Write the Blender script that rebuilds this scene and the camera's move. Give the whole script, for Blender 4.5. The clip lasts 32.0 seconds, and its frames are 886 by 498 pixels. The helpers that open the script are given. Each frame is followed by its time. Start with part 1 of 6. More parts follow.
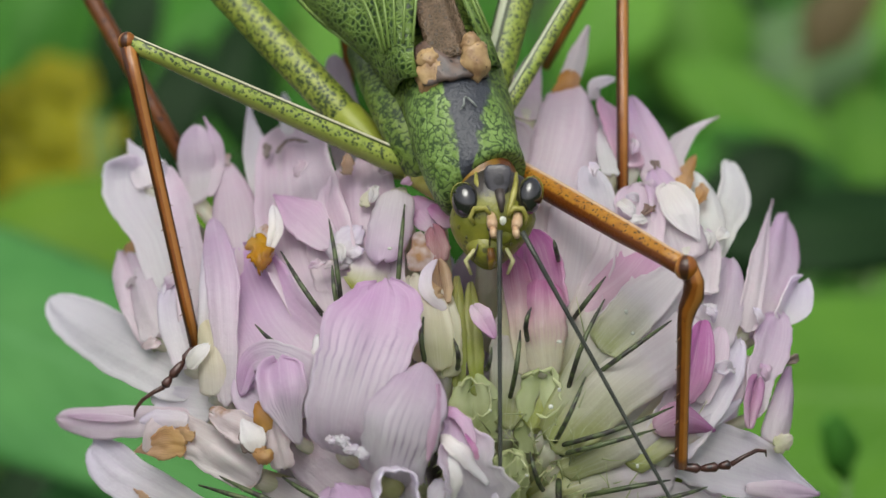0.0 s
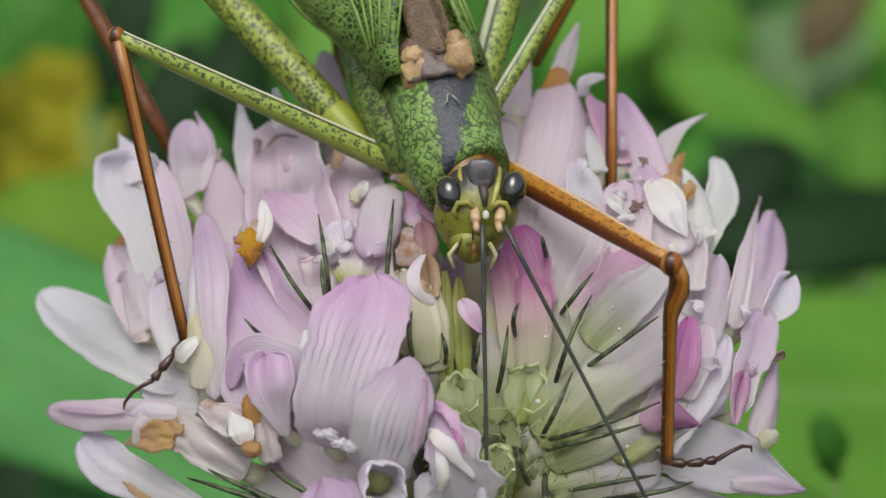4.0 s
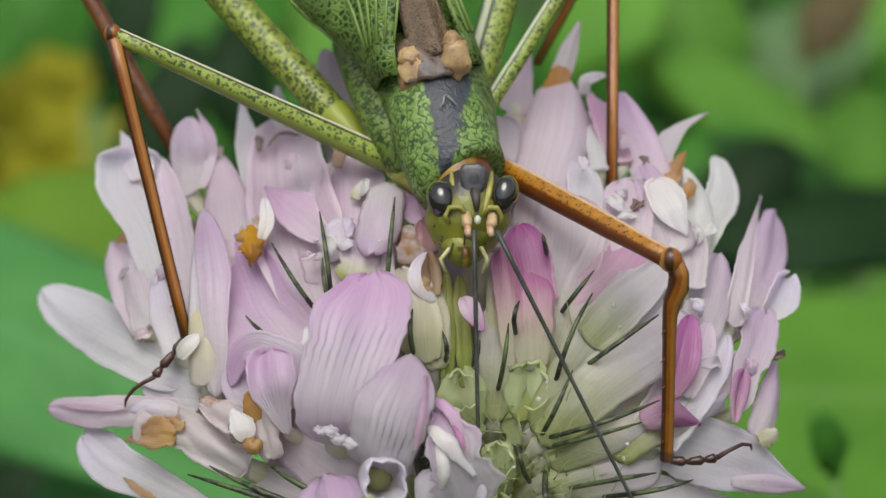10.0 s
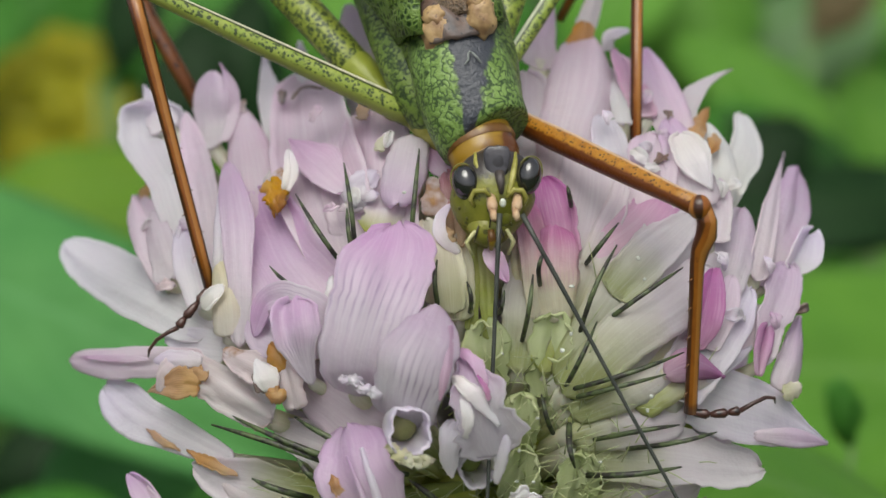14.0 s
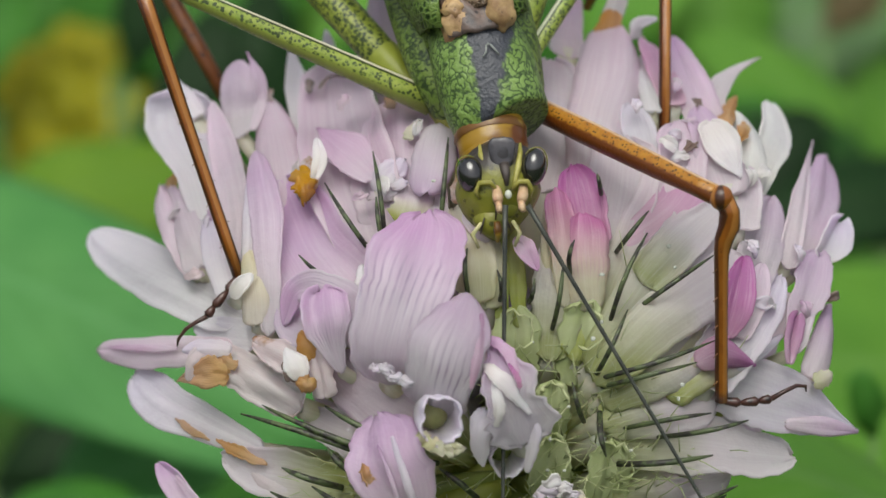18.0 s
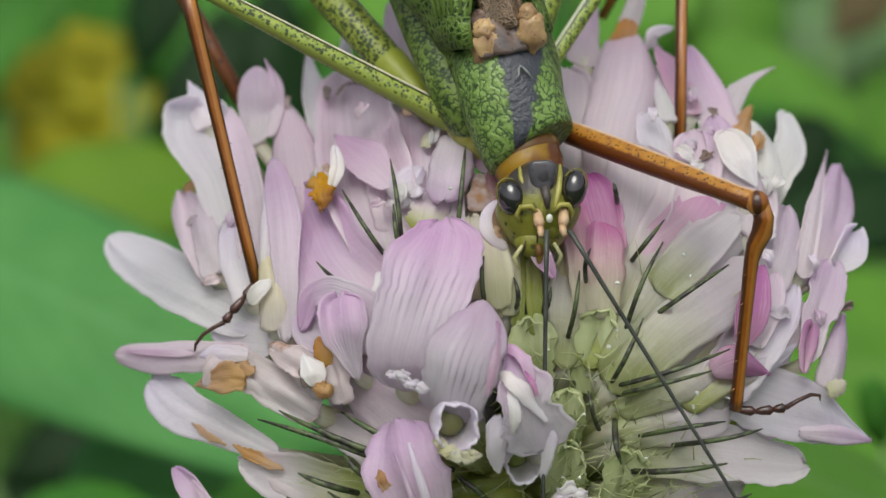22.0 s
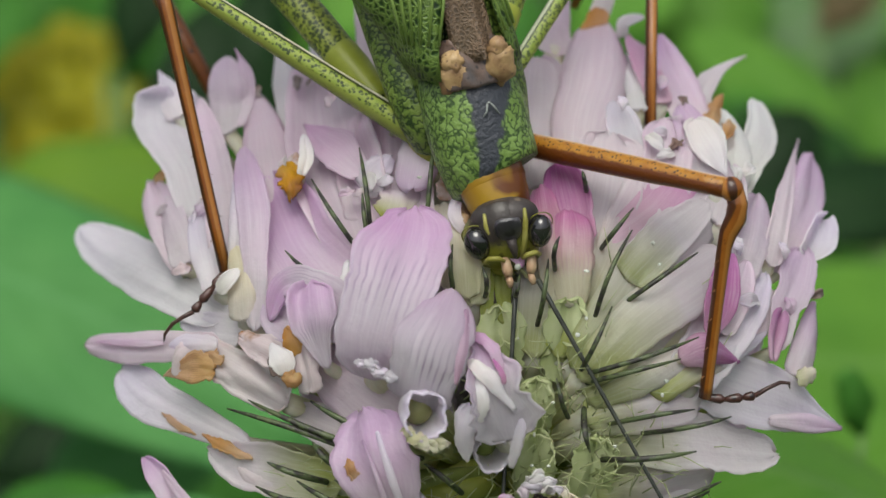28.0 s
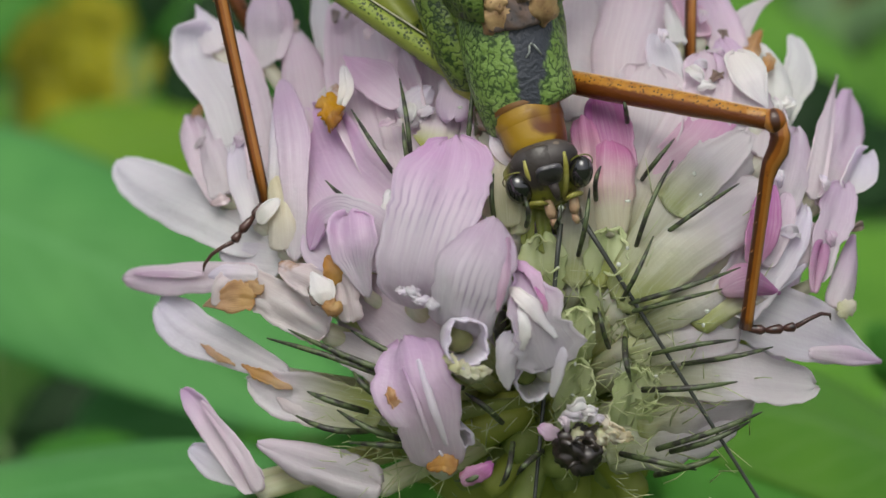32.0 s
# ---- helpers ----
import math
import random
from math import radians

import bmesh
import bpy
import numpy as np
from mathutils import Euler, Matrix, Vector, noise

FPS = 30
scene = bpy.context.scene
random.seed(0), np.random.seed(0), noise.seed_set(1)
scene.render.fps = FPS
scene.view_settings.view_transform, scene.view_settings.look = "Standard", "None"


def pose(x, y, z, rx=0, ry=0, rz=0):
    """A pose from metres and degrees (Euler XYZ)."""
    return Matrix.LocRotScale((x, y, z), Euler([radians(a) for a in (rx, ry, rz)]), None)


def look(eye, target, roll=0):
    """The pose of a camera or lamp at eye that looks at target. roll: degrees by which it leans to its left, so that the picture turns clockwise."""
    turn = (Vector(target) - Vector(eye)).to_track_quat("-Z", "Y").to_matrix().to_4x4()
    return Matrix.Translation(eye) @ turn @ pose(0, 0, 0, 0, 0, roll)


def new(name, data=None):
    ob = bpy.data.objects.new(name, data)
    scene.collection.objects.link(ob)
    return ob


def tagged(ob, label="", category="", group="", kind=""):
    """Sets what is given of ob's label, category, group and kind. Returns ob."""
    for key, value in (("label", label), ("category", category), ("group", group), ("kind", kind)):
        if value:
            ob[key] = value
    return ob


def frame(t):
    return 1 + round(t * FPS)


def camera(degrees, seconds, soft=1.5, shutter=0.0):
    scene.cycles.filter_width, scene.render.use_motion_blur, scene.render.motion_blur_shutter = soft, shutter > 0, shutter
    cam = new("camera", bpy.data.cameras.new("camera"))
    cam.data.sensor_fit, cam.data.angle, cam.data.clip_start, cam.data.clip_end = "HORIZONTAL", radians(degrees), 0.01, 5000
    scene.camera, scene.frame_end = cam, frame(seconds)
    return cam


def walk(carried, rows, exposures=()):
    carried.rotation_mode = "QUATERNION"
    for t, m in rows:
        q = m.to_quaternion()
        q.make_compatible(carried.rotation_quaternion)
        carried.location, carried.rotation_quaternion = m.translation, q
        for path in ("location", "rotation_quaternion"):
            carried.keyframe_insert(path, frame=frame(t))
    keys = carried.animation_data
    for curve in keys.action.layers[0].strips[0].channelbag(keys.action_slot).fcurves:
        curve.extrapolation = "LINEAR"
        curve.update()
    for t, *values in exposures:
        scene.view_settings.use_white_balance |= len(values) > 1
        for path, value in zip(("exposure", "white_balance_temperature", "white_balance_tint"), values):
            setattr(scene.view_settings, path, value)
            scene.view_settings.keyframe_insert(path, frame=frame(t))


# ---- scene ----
cam = camera(22.0, 32.0, soft=1.5)
PXF = 4033.3            # focal length of the lens in picture units
REACH = 70.58           # millimetres from the lens to the flower plane
MM = 0.001
TURN_SHARE = 0.3        # share of the sway that is turning, the rest is sliding
# The flower's own frame: x to the right, y away from the lens, z up, tilted by the downward look.
TILT = pose(0, 0, 0.25, -18, 0, 0)
# time, sideways and downward sway, lean in degrees, closeness
SWAY = [
    (0, 0.0, -0.0, -0.00, 1.000), (0.5, -18.5, 48.5, 0.09, 0.992), (1, -30.7, 77.6, 0.11, 0.994), (1.5, 3.8, 54.5, 0.16, 0.992),
    (2, -7.3, 43.7, 0.10, 0.997), (2.5, -38.8, 55.0, 0.05, 0.992), (3, -32.0, 43.1, 0.09, 0.993), (3.5, -37.5, 17.1, 0.10, 0.998),
    (4, -19.5, -8.0, 0.28, 0.995), (4.5, 14.1, -17.2, 0.35, 0.992), (6.5, 18.7, 6.1, 0.33, 0.990), (7, -2.4, -0.8, 0.42, 0.991),
    (7.5, 12.9, 12.5, 0.45, 0.989), (8, 3.7, 23.1, 0.27, 0.991), (8.5, 14.3, -8.9, 0.35, 0.992), (9, -4.3, -2.8, 0.30, 0.994),
    (9.5, -14.5, 4.1, 0.37, 0.990), (10, -17.8, -11.7, 0.43, 0.993), (10.5, -2.8, -31.5, 0.67, 0.993), (11, 28.9, -37.8, 0.60, 0.991),
    (11.5, 28.8, -74.9, 0.56, 0.996), (12, 37.5, -63.8, 0.66, 0.991), (12.5, 14.3, -92.6, 0.56, 0.997), (13, -12.9, -85.7, 0.60, 0.995),
    (13.5, 10.7, -92.1, 0.76, 0.993), (15.5, 37.3, -94.9, 0.55, 0.997), (16, 27.1, -72.0, 0.65, 0.992), (16.5, 18.4, -89.0, 0.61, 0.993),
    (17, 33.8, -80.8, 0.71, 0.993), (17.5, 63.0, -66.3, 0.62, 0.990), (18, 72.8, -114.5, 0.62, 0.996), (18.5, 72.4, -86.4, 0.62, 0.992),
    (19, 69.0, -92.0, 0.68, 0.990), (19.5, 84.7, -113.0, 0.81, 0.991), (20, 100.5, -111.8, 0.84, 0.989), (20.5, 137.5, -131.7, 0.91, 0.992),
    (21, 113.2, -90.8, 0.86, 0.989), (21.5, 103.6, -89.1, 0.87, 0.987), (22, 101.3, -102.1, 0.97, 0.991), (22.5, 82.1, -47.0, 0.78, 0.986),
    (23, 104.8, -60.2, 0.80, 0.990), (23.5, 102.9, -55.7, 0.81, 0.990), (24, 107.7, -61.5, 0.83, 0.987), (24.5, 95.9, -66.9, 0.80, 0.989),
    (26.5, 88.9, -65.5, 0.88, 0.984), (27, 79.2, -130.8, 0.80, 0.994), (27.5, 64.9, -106.6, 0.93, 0.992), (28, 48.6, -120.5, 0.83, 0.992),
    (28.5, 59.0, -189.8, 0.95, 0.999), (29, 56.2, -191.5, 0.92, 1.001), (29.5, 84.3, -213.3, 0.84, 0.998), (30, 59.5, -191.0, 0.83, 1.001),
    (30.5, 53.4, -181.5, 0.90, 0.998), (31, 49.6, -197.9, 0.93, 1.004), (31.5, 47.6, -174.8, 0.92, 0.995), (32, 115.8, -239.9, 1.01, 0.993),
]


def eye_pose(sx, sy, lean, close):
    k = 1 - TURN_SHARE
    unit = REACH / PXF
    yaw = math.degrees(TURN_SHARE * sx / PXF)
    pitch = math.degrees(TURN_SHARE * sy / PXF)
    p = pose(-k * sx * unit * MM, -REACH / close * MM, k * sy * unit * MM, 90 + pitch, -lean, yaw)
    return TILT @ p


walk(cam, [(t, eye_pose(sx, sy, lean, close)) for t, sx, sy, lean, close in SWAY], [(0.0, 0.04), (32.0, 0.04)])
cam.data.dof.use_dof = True
cam.data.dof.focus_distance = 0.0655
cam.data.dof.aperture_fstop = 84.0

# ---- light: bright overcast sky over a meadow ----
world = bpy.data.worlds.new("overcast_sky")
scene.world = world
world.use_nodes = True
wn = world.node_tree.nodes
sky = wn.new("ShaderNodeTexSky")
sky.sky_type = "NISHITA"
sky.sun_disc = False
sky.sun_elevation = radians(62)
sky.sun_rotation = radians(187)
sky.air_density, sky.dust_density, sky.ozone_density = 1.0, 5.0, 1.0
cloud = wn.new("ShaderNodeHueSaturation")
cloud.inputs["Saturation"].default_value = 0.35
world.node_tree.links.new(sky.outputs[0], cloud.inputs["Color"])
wn["Background"].inputs["Strength"].default_value = 0.15
world.node_tree.links.new(cloud.outputs[0], wn["Background"].inputs["Color"])
sun_data = bpy.data.lights.new("sun", "SUN")
sun_data.energy, sun_data.angle, sun_data.color = 1.75, radians(46), (0.98, 0.98, 0.87)
sun = new("sun", sun_data)
sun.matrix_world = look((-0.16, -0.38, 1.0), (0, 0, 0))


# ---- materials ----
def material(name, rough=0.5, spec=0.4):
    m = bpy.data.materials.new(name)
    m.use_nodes = True
    nt = m.node_tree
    b = nt.nodes["Principled BSDF"]
    b.inputs["Roughness"].default_value = rough
    b.inputs["Specular IOR Level"].default_value = spec
    return m, nt, b


def nd(nt, kind, **vals):
    n = nt.nodes.new("ShaderNode" + kind)
    for k, v in vals.items():
        n.inputs[k.replace("_", " ")].default_value = v
    return n


def noise_tex(nt, scale, detail=3.0, rough=0.55, vec=None):
    n = nd(nt, "TexNoise", Scale=scale, Detail=detail, Roughness=rough)
    if vec is None:
        vec = nt.nodes.new("ShaderNodeTexCoord").outputs["Object"]
    nt.links.new(vec, n.inputs["Vector"])
    return n


def ramp(nt, fac, stops):
    r = nt.nodes.new("ShaderNodeValToRGB")
    e = r.color_ramp.elements
    while len(e) < len(stops):
        e.new(0.5)
    for el, (p, c) in zip(e, stops):
        el.position = p
        el.color = (*c, 1) if len(c) == 3 else c
    nt.links.new(fac, r.inputs["Fac"])
    return r.outputs["Color"]


def mixed(nt, fac, a, b, how="MIX"):
    m = nt.nodes.new("ShaderNodeMix")
    m.data_type = "RGBA"
    m.blend_type = how
    for sock, v in ((m.inputs[0], fac), (m.inputs[6], a), (m.inputs[7], b)):
        if isinstance(v, bpy.types.NodeSocket):
            nt.links.new(v, sock)
        elif isinstance(v, (int, float)):
            sock.default_value = v
        else:
            sock.default_value = (*v, 1)
    return m.outputs[2]


def sums(nt, op, a, b, c=None):
    m = nt.nodes.new("ShaderNodeMath")
    m.operation = op
    for sock, v in zip(m.inputs, (a, b, c)):
        if v is None:
            continue
        if isinstance(v, bpy.types.NodeSocket):
            nt.links.new(v, sock)
        else:
            sock.default_value = v
    return m.outputs[0]


def bump(nt, b, height, strength=0.3, dist=0.0001):
    n = nd(nt, "Bump", Strength=strength, Distance=dist)
    nt.links.new(height, n.inputs["Height"])
    nt.links.new(n.outputs[0], b.inputs["Normal"])


def thin(nt, b, color, share):
    """Lets light through a thin leaf or petal."""
    tr = nt.nodes.new("ShaderNodeBsdfTranslucent")
    nt.links.new(color, tr.inputs["Color"])
    mx = nt.nodes.new("ShaderNodeMixShader")
    mx.inputs[0].default_value = share
    nt.links.new(b.outputs[0], mx.inputs[1])
    nt.links.new(tr.outputs[0], mx.inputs[2])
    nt.links.new(mx.outputs[0], nt.nodes["Material Output"].inputs["Surface"])


def uv_parts(nt):
    t = nt.nodes.new("ShaderNodeTexCoord")
    s = nt.nodes.new("ShaderNodeSeparateXYZ")
    nt.links.new(t.outputs["UV"], s.inputs[0])
    return t, s.outputs[0], s.outputs[1]


def petal_material(name, base, tip, vein, vein_amount, brown=0.0, veins=15.0, start=0.25, reach=0.85, flame=0.3):
    m, nt, b = material(name, 0.36, 0.42)
    b.inputs["Subsurface Weight"].default_value = 0.5
    b.inputs["Subsurface Radius"].default_value = (1.0, 0.8, 0.85)
    b.inputs["Subsurface Scale"].default_value = 0.0006
    t, u, v = uv_parts(nt)
    info = nt.nodes.new("ShaderNodeObjectInfo")
    wob = noise_tex(nt, 500.0, 2.0)
    vv = sums(nt, "MULTIPLY_ADD", wob.outputs[0], 0.22, sums(nt, "SUBTRACT", v, 0.11))
    col = ramp(nt, vv, [(0.0, base), (start, base), (reach, tip), (1.0, tip)])
    big = noise_tex(nt, 260.0, 3.0)
    col = mixed(nt, ramp(nt, big.outputs[0], [(0.4, (0, 0, 0)), (0.7, (1, 1, 1))]), col, mixed(nt, 0.35, col, (0.86, 0.80, 0.86)))
    # lengthwise veins, fanned and a little uneven
    warp = sums(nt, "MULTIPLY_ADD", noise_tex(nt, 700.0, 2.0).outputs[0], 0.035, u)
    wave = sums(nt, "SINE", sums(nt, "MULTIPLY", sums(nt, "MULTIPLY_ADD", noise_tex(nt, 330.0, 1.0).outputs[0], 0.07, warp), veins * 6.283), 0.0)
    line = ramp(nt, wave, [(0.2, (0, 0, 0)), (1.0, (1, 1, 1))])
    ends = nt.nodes.new("ShaderNodeCombineXYZ")
    nt.links.new(sums(nt, "MULTIPLY", u, veins * 1.3), ends.inputs[0])
    nt.links.new(sums(nt, "MULTIPLY", info.outputs["Random"], 60.0), ends.inputs[1])
    shift = sums(nt, "MULTIPLY_ADD", noise_tex(nt, 1.0, 1.0, 0.5, ends.outputs[0]).outputs[0], 0.5, sums(nt, "SUBTRACT", vv, 0.25))
    band = ramp(nt, shift, [(0.30, (0, 0, 0)), (0.40, (1, 1, 1)), (0.50, (0.85, 0.85, 0.85)), (0.66, (0.0, 0.0, 0.0))])
    patch = ramp(nt, noise_tex(nt, 700.0, 2.0).outputs[0], [(0.35, (0.1, 0.1, 0.1)), (0.62, (1, 1, 1))])
    k = sums(nt, "MULTIPLY", sums(nt, "MULTIPLY", line, band), sums(nt, "MULTIPLY", patch, vein_amount))
    col = mixed(nt, k, col, vein)
    # fine lengthwise streaks
    comb = nt.nodes.new("ShaderNodeCombineXYZ")
    nt.links.new(sums(nt, "MULTIPLY", u, 26.0), comb.inputs[0])
    nt.links.new(sums(nt, "MULTIPLY", v, 2.2), comb.inputs[1])
    nt.links.new(sums(nt, "MULTIPLY", info.outputs["Random"], 40.0), comb.inputs[2])
    streak = noise_tex(nt, 1.0, 4.0, 0.65, comb.outputs[0])
    col = mixed(nt, 1.0, col, ramp(nt, streak.outputs[0], [(0.3, (0.95, 0.93, 0.955)), (0.55, (1.0, 1.0, 1.0)), (0.75, (1.02, 1.02, 1.02))]), "MULTIPLY")
    glow = ramp(nt, streak.outputs[0], [(0.5, (0, 0, 0)), (0.68, (1, 1, 1))])
    col = mixed(nt, sums(nt, "MULTIPLY", glow, flame), col, mixed(nt, 0.55, col, (0.93, 0.90, 0.94)))
    hue = nd(nt, "HueSaturation")
    nt.links.new(sums(nt, "MULTIPLY_ADD", info.outputs["Random"], 0.5, 0.75), hue.inputs["Saturation"])
    nt.links.new(sums(nt, "MULTIPLY_ADD", info.outputs["Random"], 0.10, 0.91), hue.inputs["Value"])
    nt.links.new(col, hue.inputs["Color"])
    col = hue.outputs[0]
    if brown:
        spot = ramp(nt, noise_tex(nt, 420.0, 4.0, 0.65).outputs[0], [(0.62 - 0.2 * brown, (0, 0, 0)), (0.72 - 0.2 * brown, (1, 1, 1))])
        col = mixed(nt, spot, col, (0.42, 0.19, 0.05))
    nt.links.new(col, b.inputs["Base Color"])
    bump(nt, b, sums(nt, "ADD", sums(nt, "MULTIPLY", wave, 0.02), sums(nt, "MULTIPLY_ADD", streak.outputs[0], 0.2, sums(nt, "MULTIPLY", noise_tex(nt, 1300.0, 5.0).outputs[0], 6.0))), 0.45, 0.00004)
    thin(nt, b, col, 0.5)
    return m


WHITE = petal_material("white_petal", (0.83, 0.79, 0.82), (0.85, 0.79, 0.90), (0.60, 0.50, 0.66), 0.08)
SNOW = petal_material("snow_white_petal", (0.91, 0.89, 0.85), (0.95, 0.94, 0.95), (0.70, 0.62, 0.72), 0.05)
PALE = petal_material("pale_pink_petal", (0.82, 0.73, 0.77), (0.82, 0.68, 0.79), (0.62, 0.46, 0.64), 0.10)
LILAC = petal_material("lilac_petal", (0.80, 0.70, 0.76), (0.73, 0.51, 0.74), (0.50, 0.28, 0.54), 0.16)
PINK = petal_material("lilac_pink_petal", (0.84, 0.66, 0.80), (0.78, 0.46, 0.74), (0.50, 0.22, 0.48), 0.15)
STRIPED = petal_material("striped_lilac_petal", (0.74, 0.67, 0.74), (0.72, 0.48, 0.72), (0.30, 0.18, 0.36), 0.75, 0.0, 11.0, 0.40, 0.80, 0.35)
MAGENTA = petal_material("magenta_petal", (0.66, 0.36, 0.52), (0.53, 0.14, 0.43), (0.38, 0.08, 0.30), 0.25, 0.0, 12.0, 0.1)
ROSE = petal_material("rose_petal", (0.80, 0.55, 0.68), (0.66, 0.28, 0.55), (0.46, 0.16, 0.40), 0.2, 0.0, 12.0, 0.2)
BLUSH = petal_material("blush_petal", (0.76, 0.72, 0.54), (0.63, 0.21, 0.45), (0.52, 0.18, 0.42), 0.25, 0.0, 12.0, 0.3)
WITHERED = petal_material("withered_petal", (0.80, 0.71, 0.72), (0.80, 0.68, 0.69), (0.5, 0.3, 0.15), 0.2, 0.32)
CREAM = petal_material("cream_petal", (0.66, 0.66, 0.36), (0.82, 0.76, 0.60), (0.5, 0.35, 0.2), 0.2, 0.06)
BUTTER = petal_material("pale_yellow_petal", (0.84, 0.76, 0.62), (0.86, 0.76, 0.40), (0.6, 0.45, 0.2), 0.15)
TAWNY = petal_material("tawny_dead_petal", (0.62, 0.36, 0.10), (0.58, 0.27, 0.04), (0.25, 0.1, 0.03), 0.4, 0.3, flame=0.0)
UMBER = petal_material("umber_dead_petal", (0.22, 0.13, 0.07), (0.16, 0.08, 0.04), (0.08, 0.04, 0.02), 0.4, 0.3, flame=0.0)
RUBY = petal_material("dark_red_petal", (0.55, 0.22, 0.20), (0.42, 0.06, 0.12), (0.30, 0.03, 0.08), 0.4)
SHEATH = petal_material("green_based_petal", (0.42, 0.47, 0.11), (0.82, 0.74, 0.78), (0.66, 0.60, 0.58), 0.10, 0.0, 9.0, 0.10, 0.56)
OLIVES = petal_material("olive_calyx", (0.34, 0.40, 0.05), (0.40, 0.40, 0.06), (0.20, 0.22, 0.03), 0.3, flame=0.0)
PETALS = {"W": WHITE, "S": SNOW, "P": PALE, "K": LILAC, "N": PINK, "L": STRIPED, "M": MAGENTA, "O": ROSE, "B": BLUSH, "D": WITHERED, "C": CREAM, "Y": BUTTER,
          "T": TAWNY, "E": UMBER, "R": RUBY, "G": SHEATH, "V": OLIVES}


def speckled(name, ground, second, spots, scale, amount=0.5, rough=0.4, trans=0.0, stripe=None, spec=0.5):
    """A living skin: two grounds mixed softly, with small dark marks; stripe: (place, width, colour) along the thing."""
    m, nt, b = material(name, rough, spec)
    t, u, v = uv_parts(nt)
    col = mixed(nt, ramp(nt, noise_tex(nt, scale * 0.35, 3.0).outputs[0], [(0.35, (0, 0, 0)), (0.65, (1, 1, 1))]), ground, second)
    warp = nt.nodes.new("ShaderNodeVectorMath")
    warp.operation = "MULTIPLY_ADD"
    wn_ = noise_tex(nt, scale * 1.2, 2.0)
    nt.links.new(wn_.outputs["Color"], warp.inputs[0])
    warp.inputs[1].default_value = (0.5 / scale,) * 3
    nt.links.new(t.outputs["Object"], warp.inputs[2])
    vo = nd(nt, "TexVoronoi", Scale=scale)
    vo.feature = "F1"
    nt.links.new(warp.outputs[0], vo.inputs["Vector"])
    mask = ramp(nt, vo.outputs["Distance"], [(0.0, (1, 1, 1)), (amount * 0.55, (1, 1, 1)), (amount * 0.75, (0, 0, 0))])
    gate = ramp(nt, noise_tex(nt, scale * 0.6, 2.0).outputs[0], [(0.36, (0, 0, 0)), (0.48, (1, 1, 1))])
    col = mixed(nt, sums(nt, "MULTIPLY", mask, gate), col, spots)
    if stripe:
        for place, width, tint in stripe:
            d = sums(nt, "ABSOLUTE", sums(nt, "SUBTRACT", u, place), 0.0)
            d = sums(nt, "MULTIPLY_ADD", noise_tex(nt, scale * 0.5, 2.0).outputs[0], width * 0.5, sums(nt, "SUBTRACT", d, width * 0.25))
            band = ramp(nt, d, [(width * 0.8, (1, 1, 1)), (width * 1.1, (0, 0, 0))])
            col = mixed(nt, band, col, tint)
    nt.links.new(col, b.inputs["Base Color"])
    bump(nt, b, sums(nt, "ADD", sums(nt, "MULTIPLY", vo.outputs["Distance"], 0.7), noise_tex(nt, scale * 3, 3.0).outputs[0]), 0.35, 0.00004)
    if trans:
        thin(nt, b, col, trans)
    return m


def worm_material(name, ground, second, dark, scale, stripe=None):
    """A skin of soft green crossed by short dark worm tracks."""
    m, nt, b = material(name, 0.42, 0.45)
    t, u, v = uv_parts(nt)
    col = mixed(nt, ramp(nt, noise_tex(nt, scale * 0.3, 3.0).outputs[0], [(0.35, (0, 0, 0)), (0.65, (1, 1, 1))]), ground, second)
    n = noise_tex(nt, scale, 1.2, 0.5)
    near = sums(nt, "ABSOLUTE", sums(nt, "SUBTRACT", n.outputs[0], 0.5), 0.0)
    line = ramp(nt, near, [(0.015, (1, 1, 1)), (0.090, (0, 0, 0))])
    gate = ramp(nt, noise_tex(nt, scale * 0.7, 2.0).outputs[0], [(0.30, (0, 0, 0)), (0.42, (1, 1, 1))])
    dots = ramp(nt, noise_tex(nt, scale * 1.3, 1.0).outputs[0], [(0.64, (0, 0, 0)), (0.69, (1, 1, 1))])
    col = mixed(nt, sums(nt, "MAXIMUM", sums(nt, "MULTIPLY", line, gate), dots), col, dark)
    if stripe:
        for place, width, tint in stripe:
            d = sums(nt, "ABSOLUTE", sums(nt, "SUBTRACT", u, place), 0.0)
            d = sums(nt, "MULTIPLY", d, sums(nt, "MULTIPLY_ADD", v, 1.35, 0.36))
            d = sums(nt, "MULTIPLY_ADD", noise_tex(nt, scale * 0.5, 3.0).outputs[0], width * 1.5, sums(nt, "SUBTRACT", d, width * 0.75))
            band = ramp(nt, d, [(width * 0.8, (1, 1, 1)), (width * 1.05, (0, 0, 0))])
            col = mixed(nt, band, col, tint)
    nt.links.new(col, b.inputs["Base Color"])
    bump(nt, b, sums(nt, "ADD", near, sums(nt, "MULTIPLY", noise_tex(nt, scale * 3, 3.0).outputs[0], 0.3)), 0.7, 0.00012)
    return m


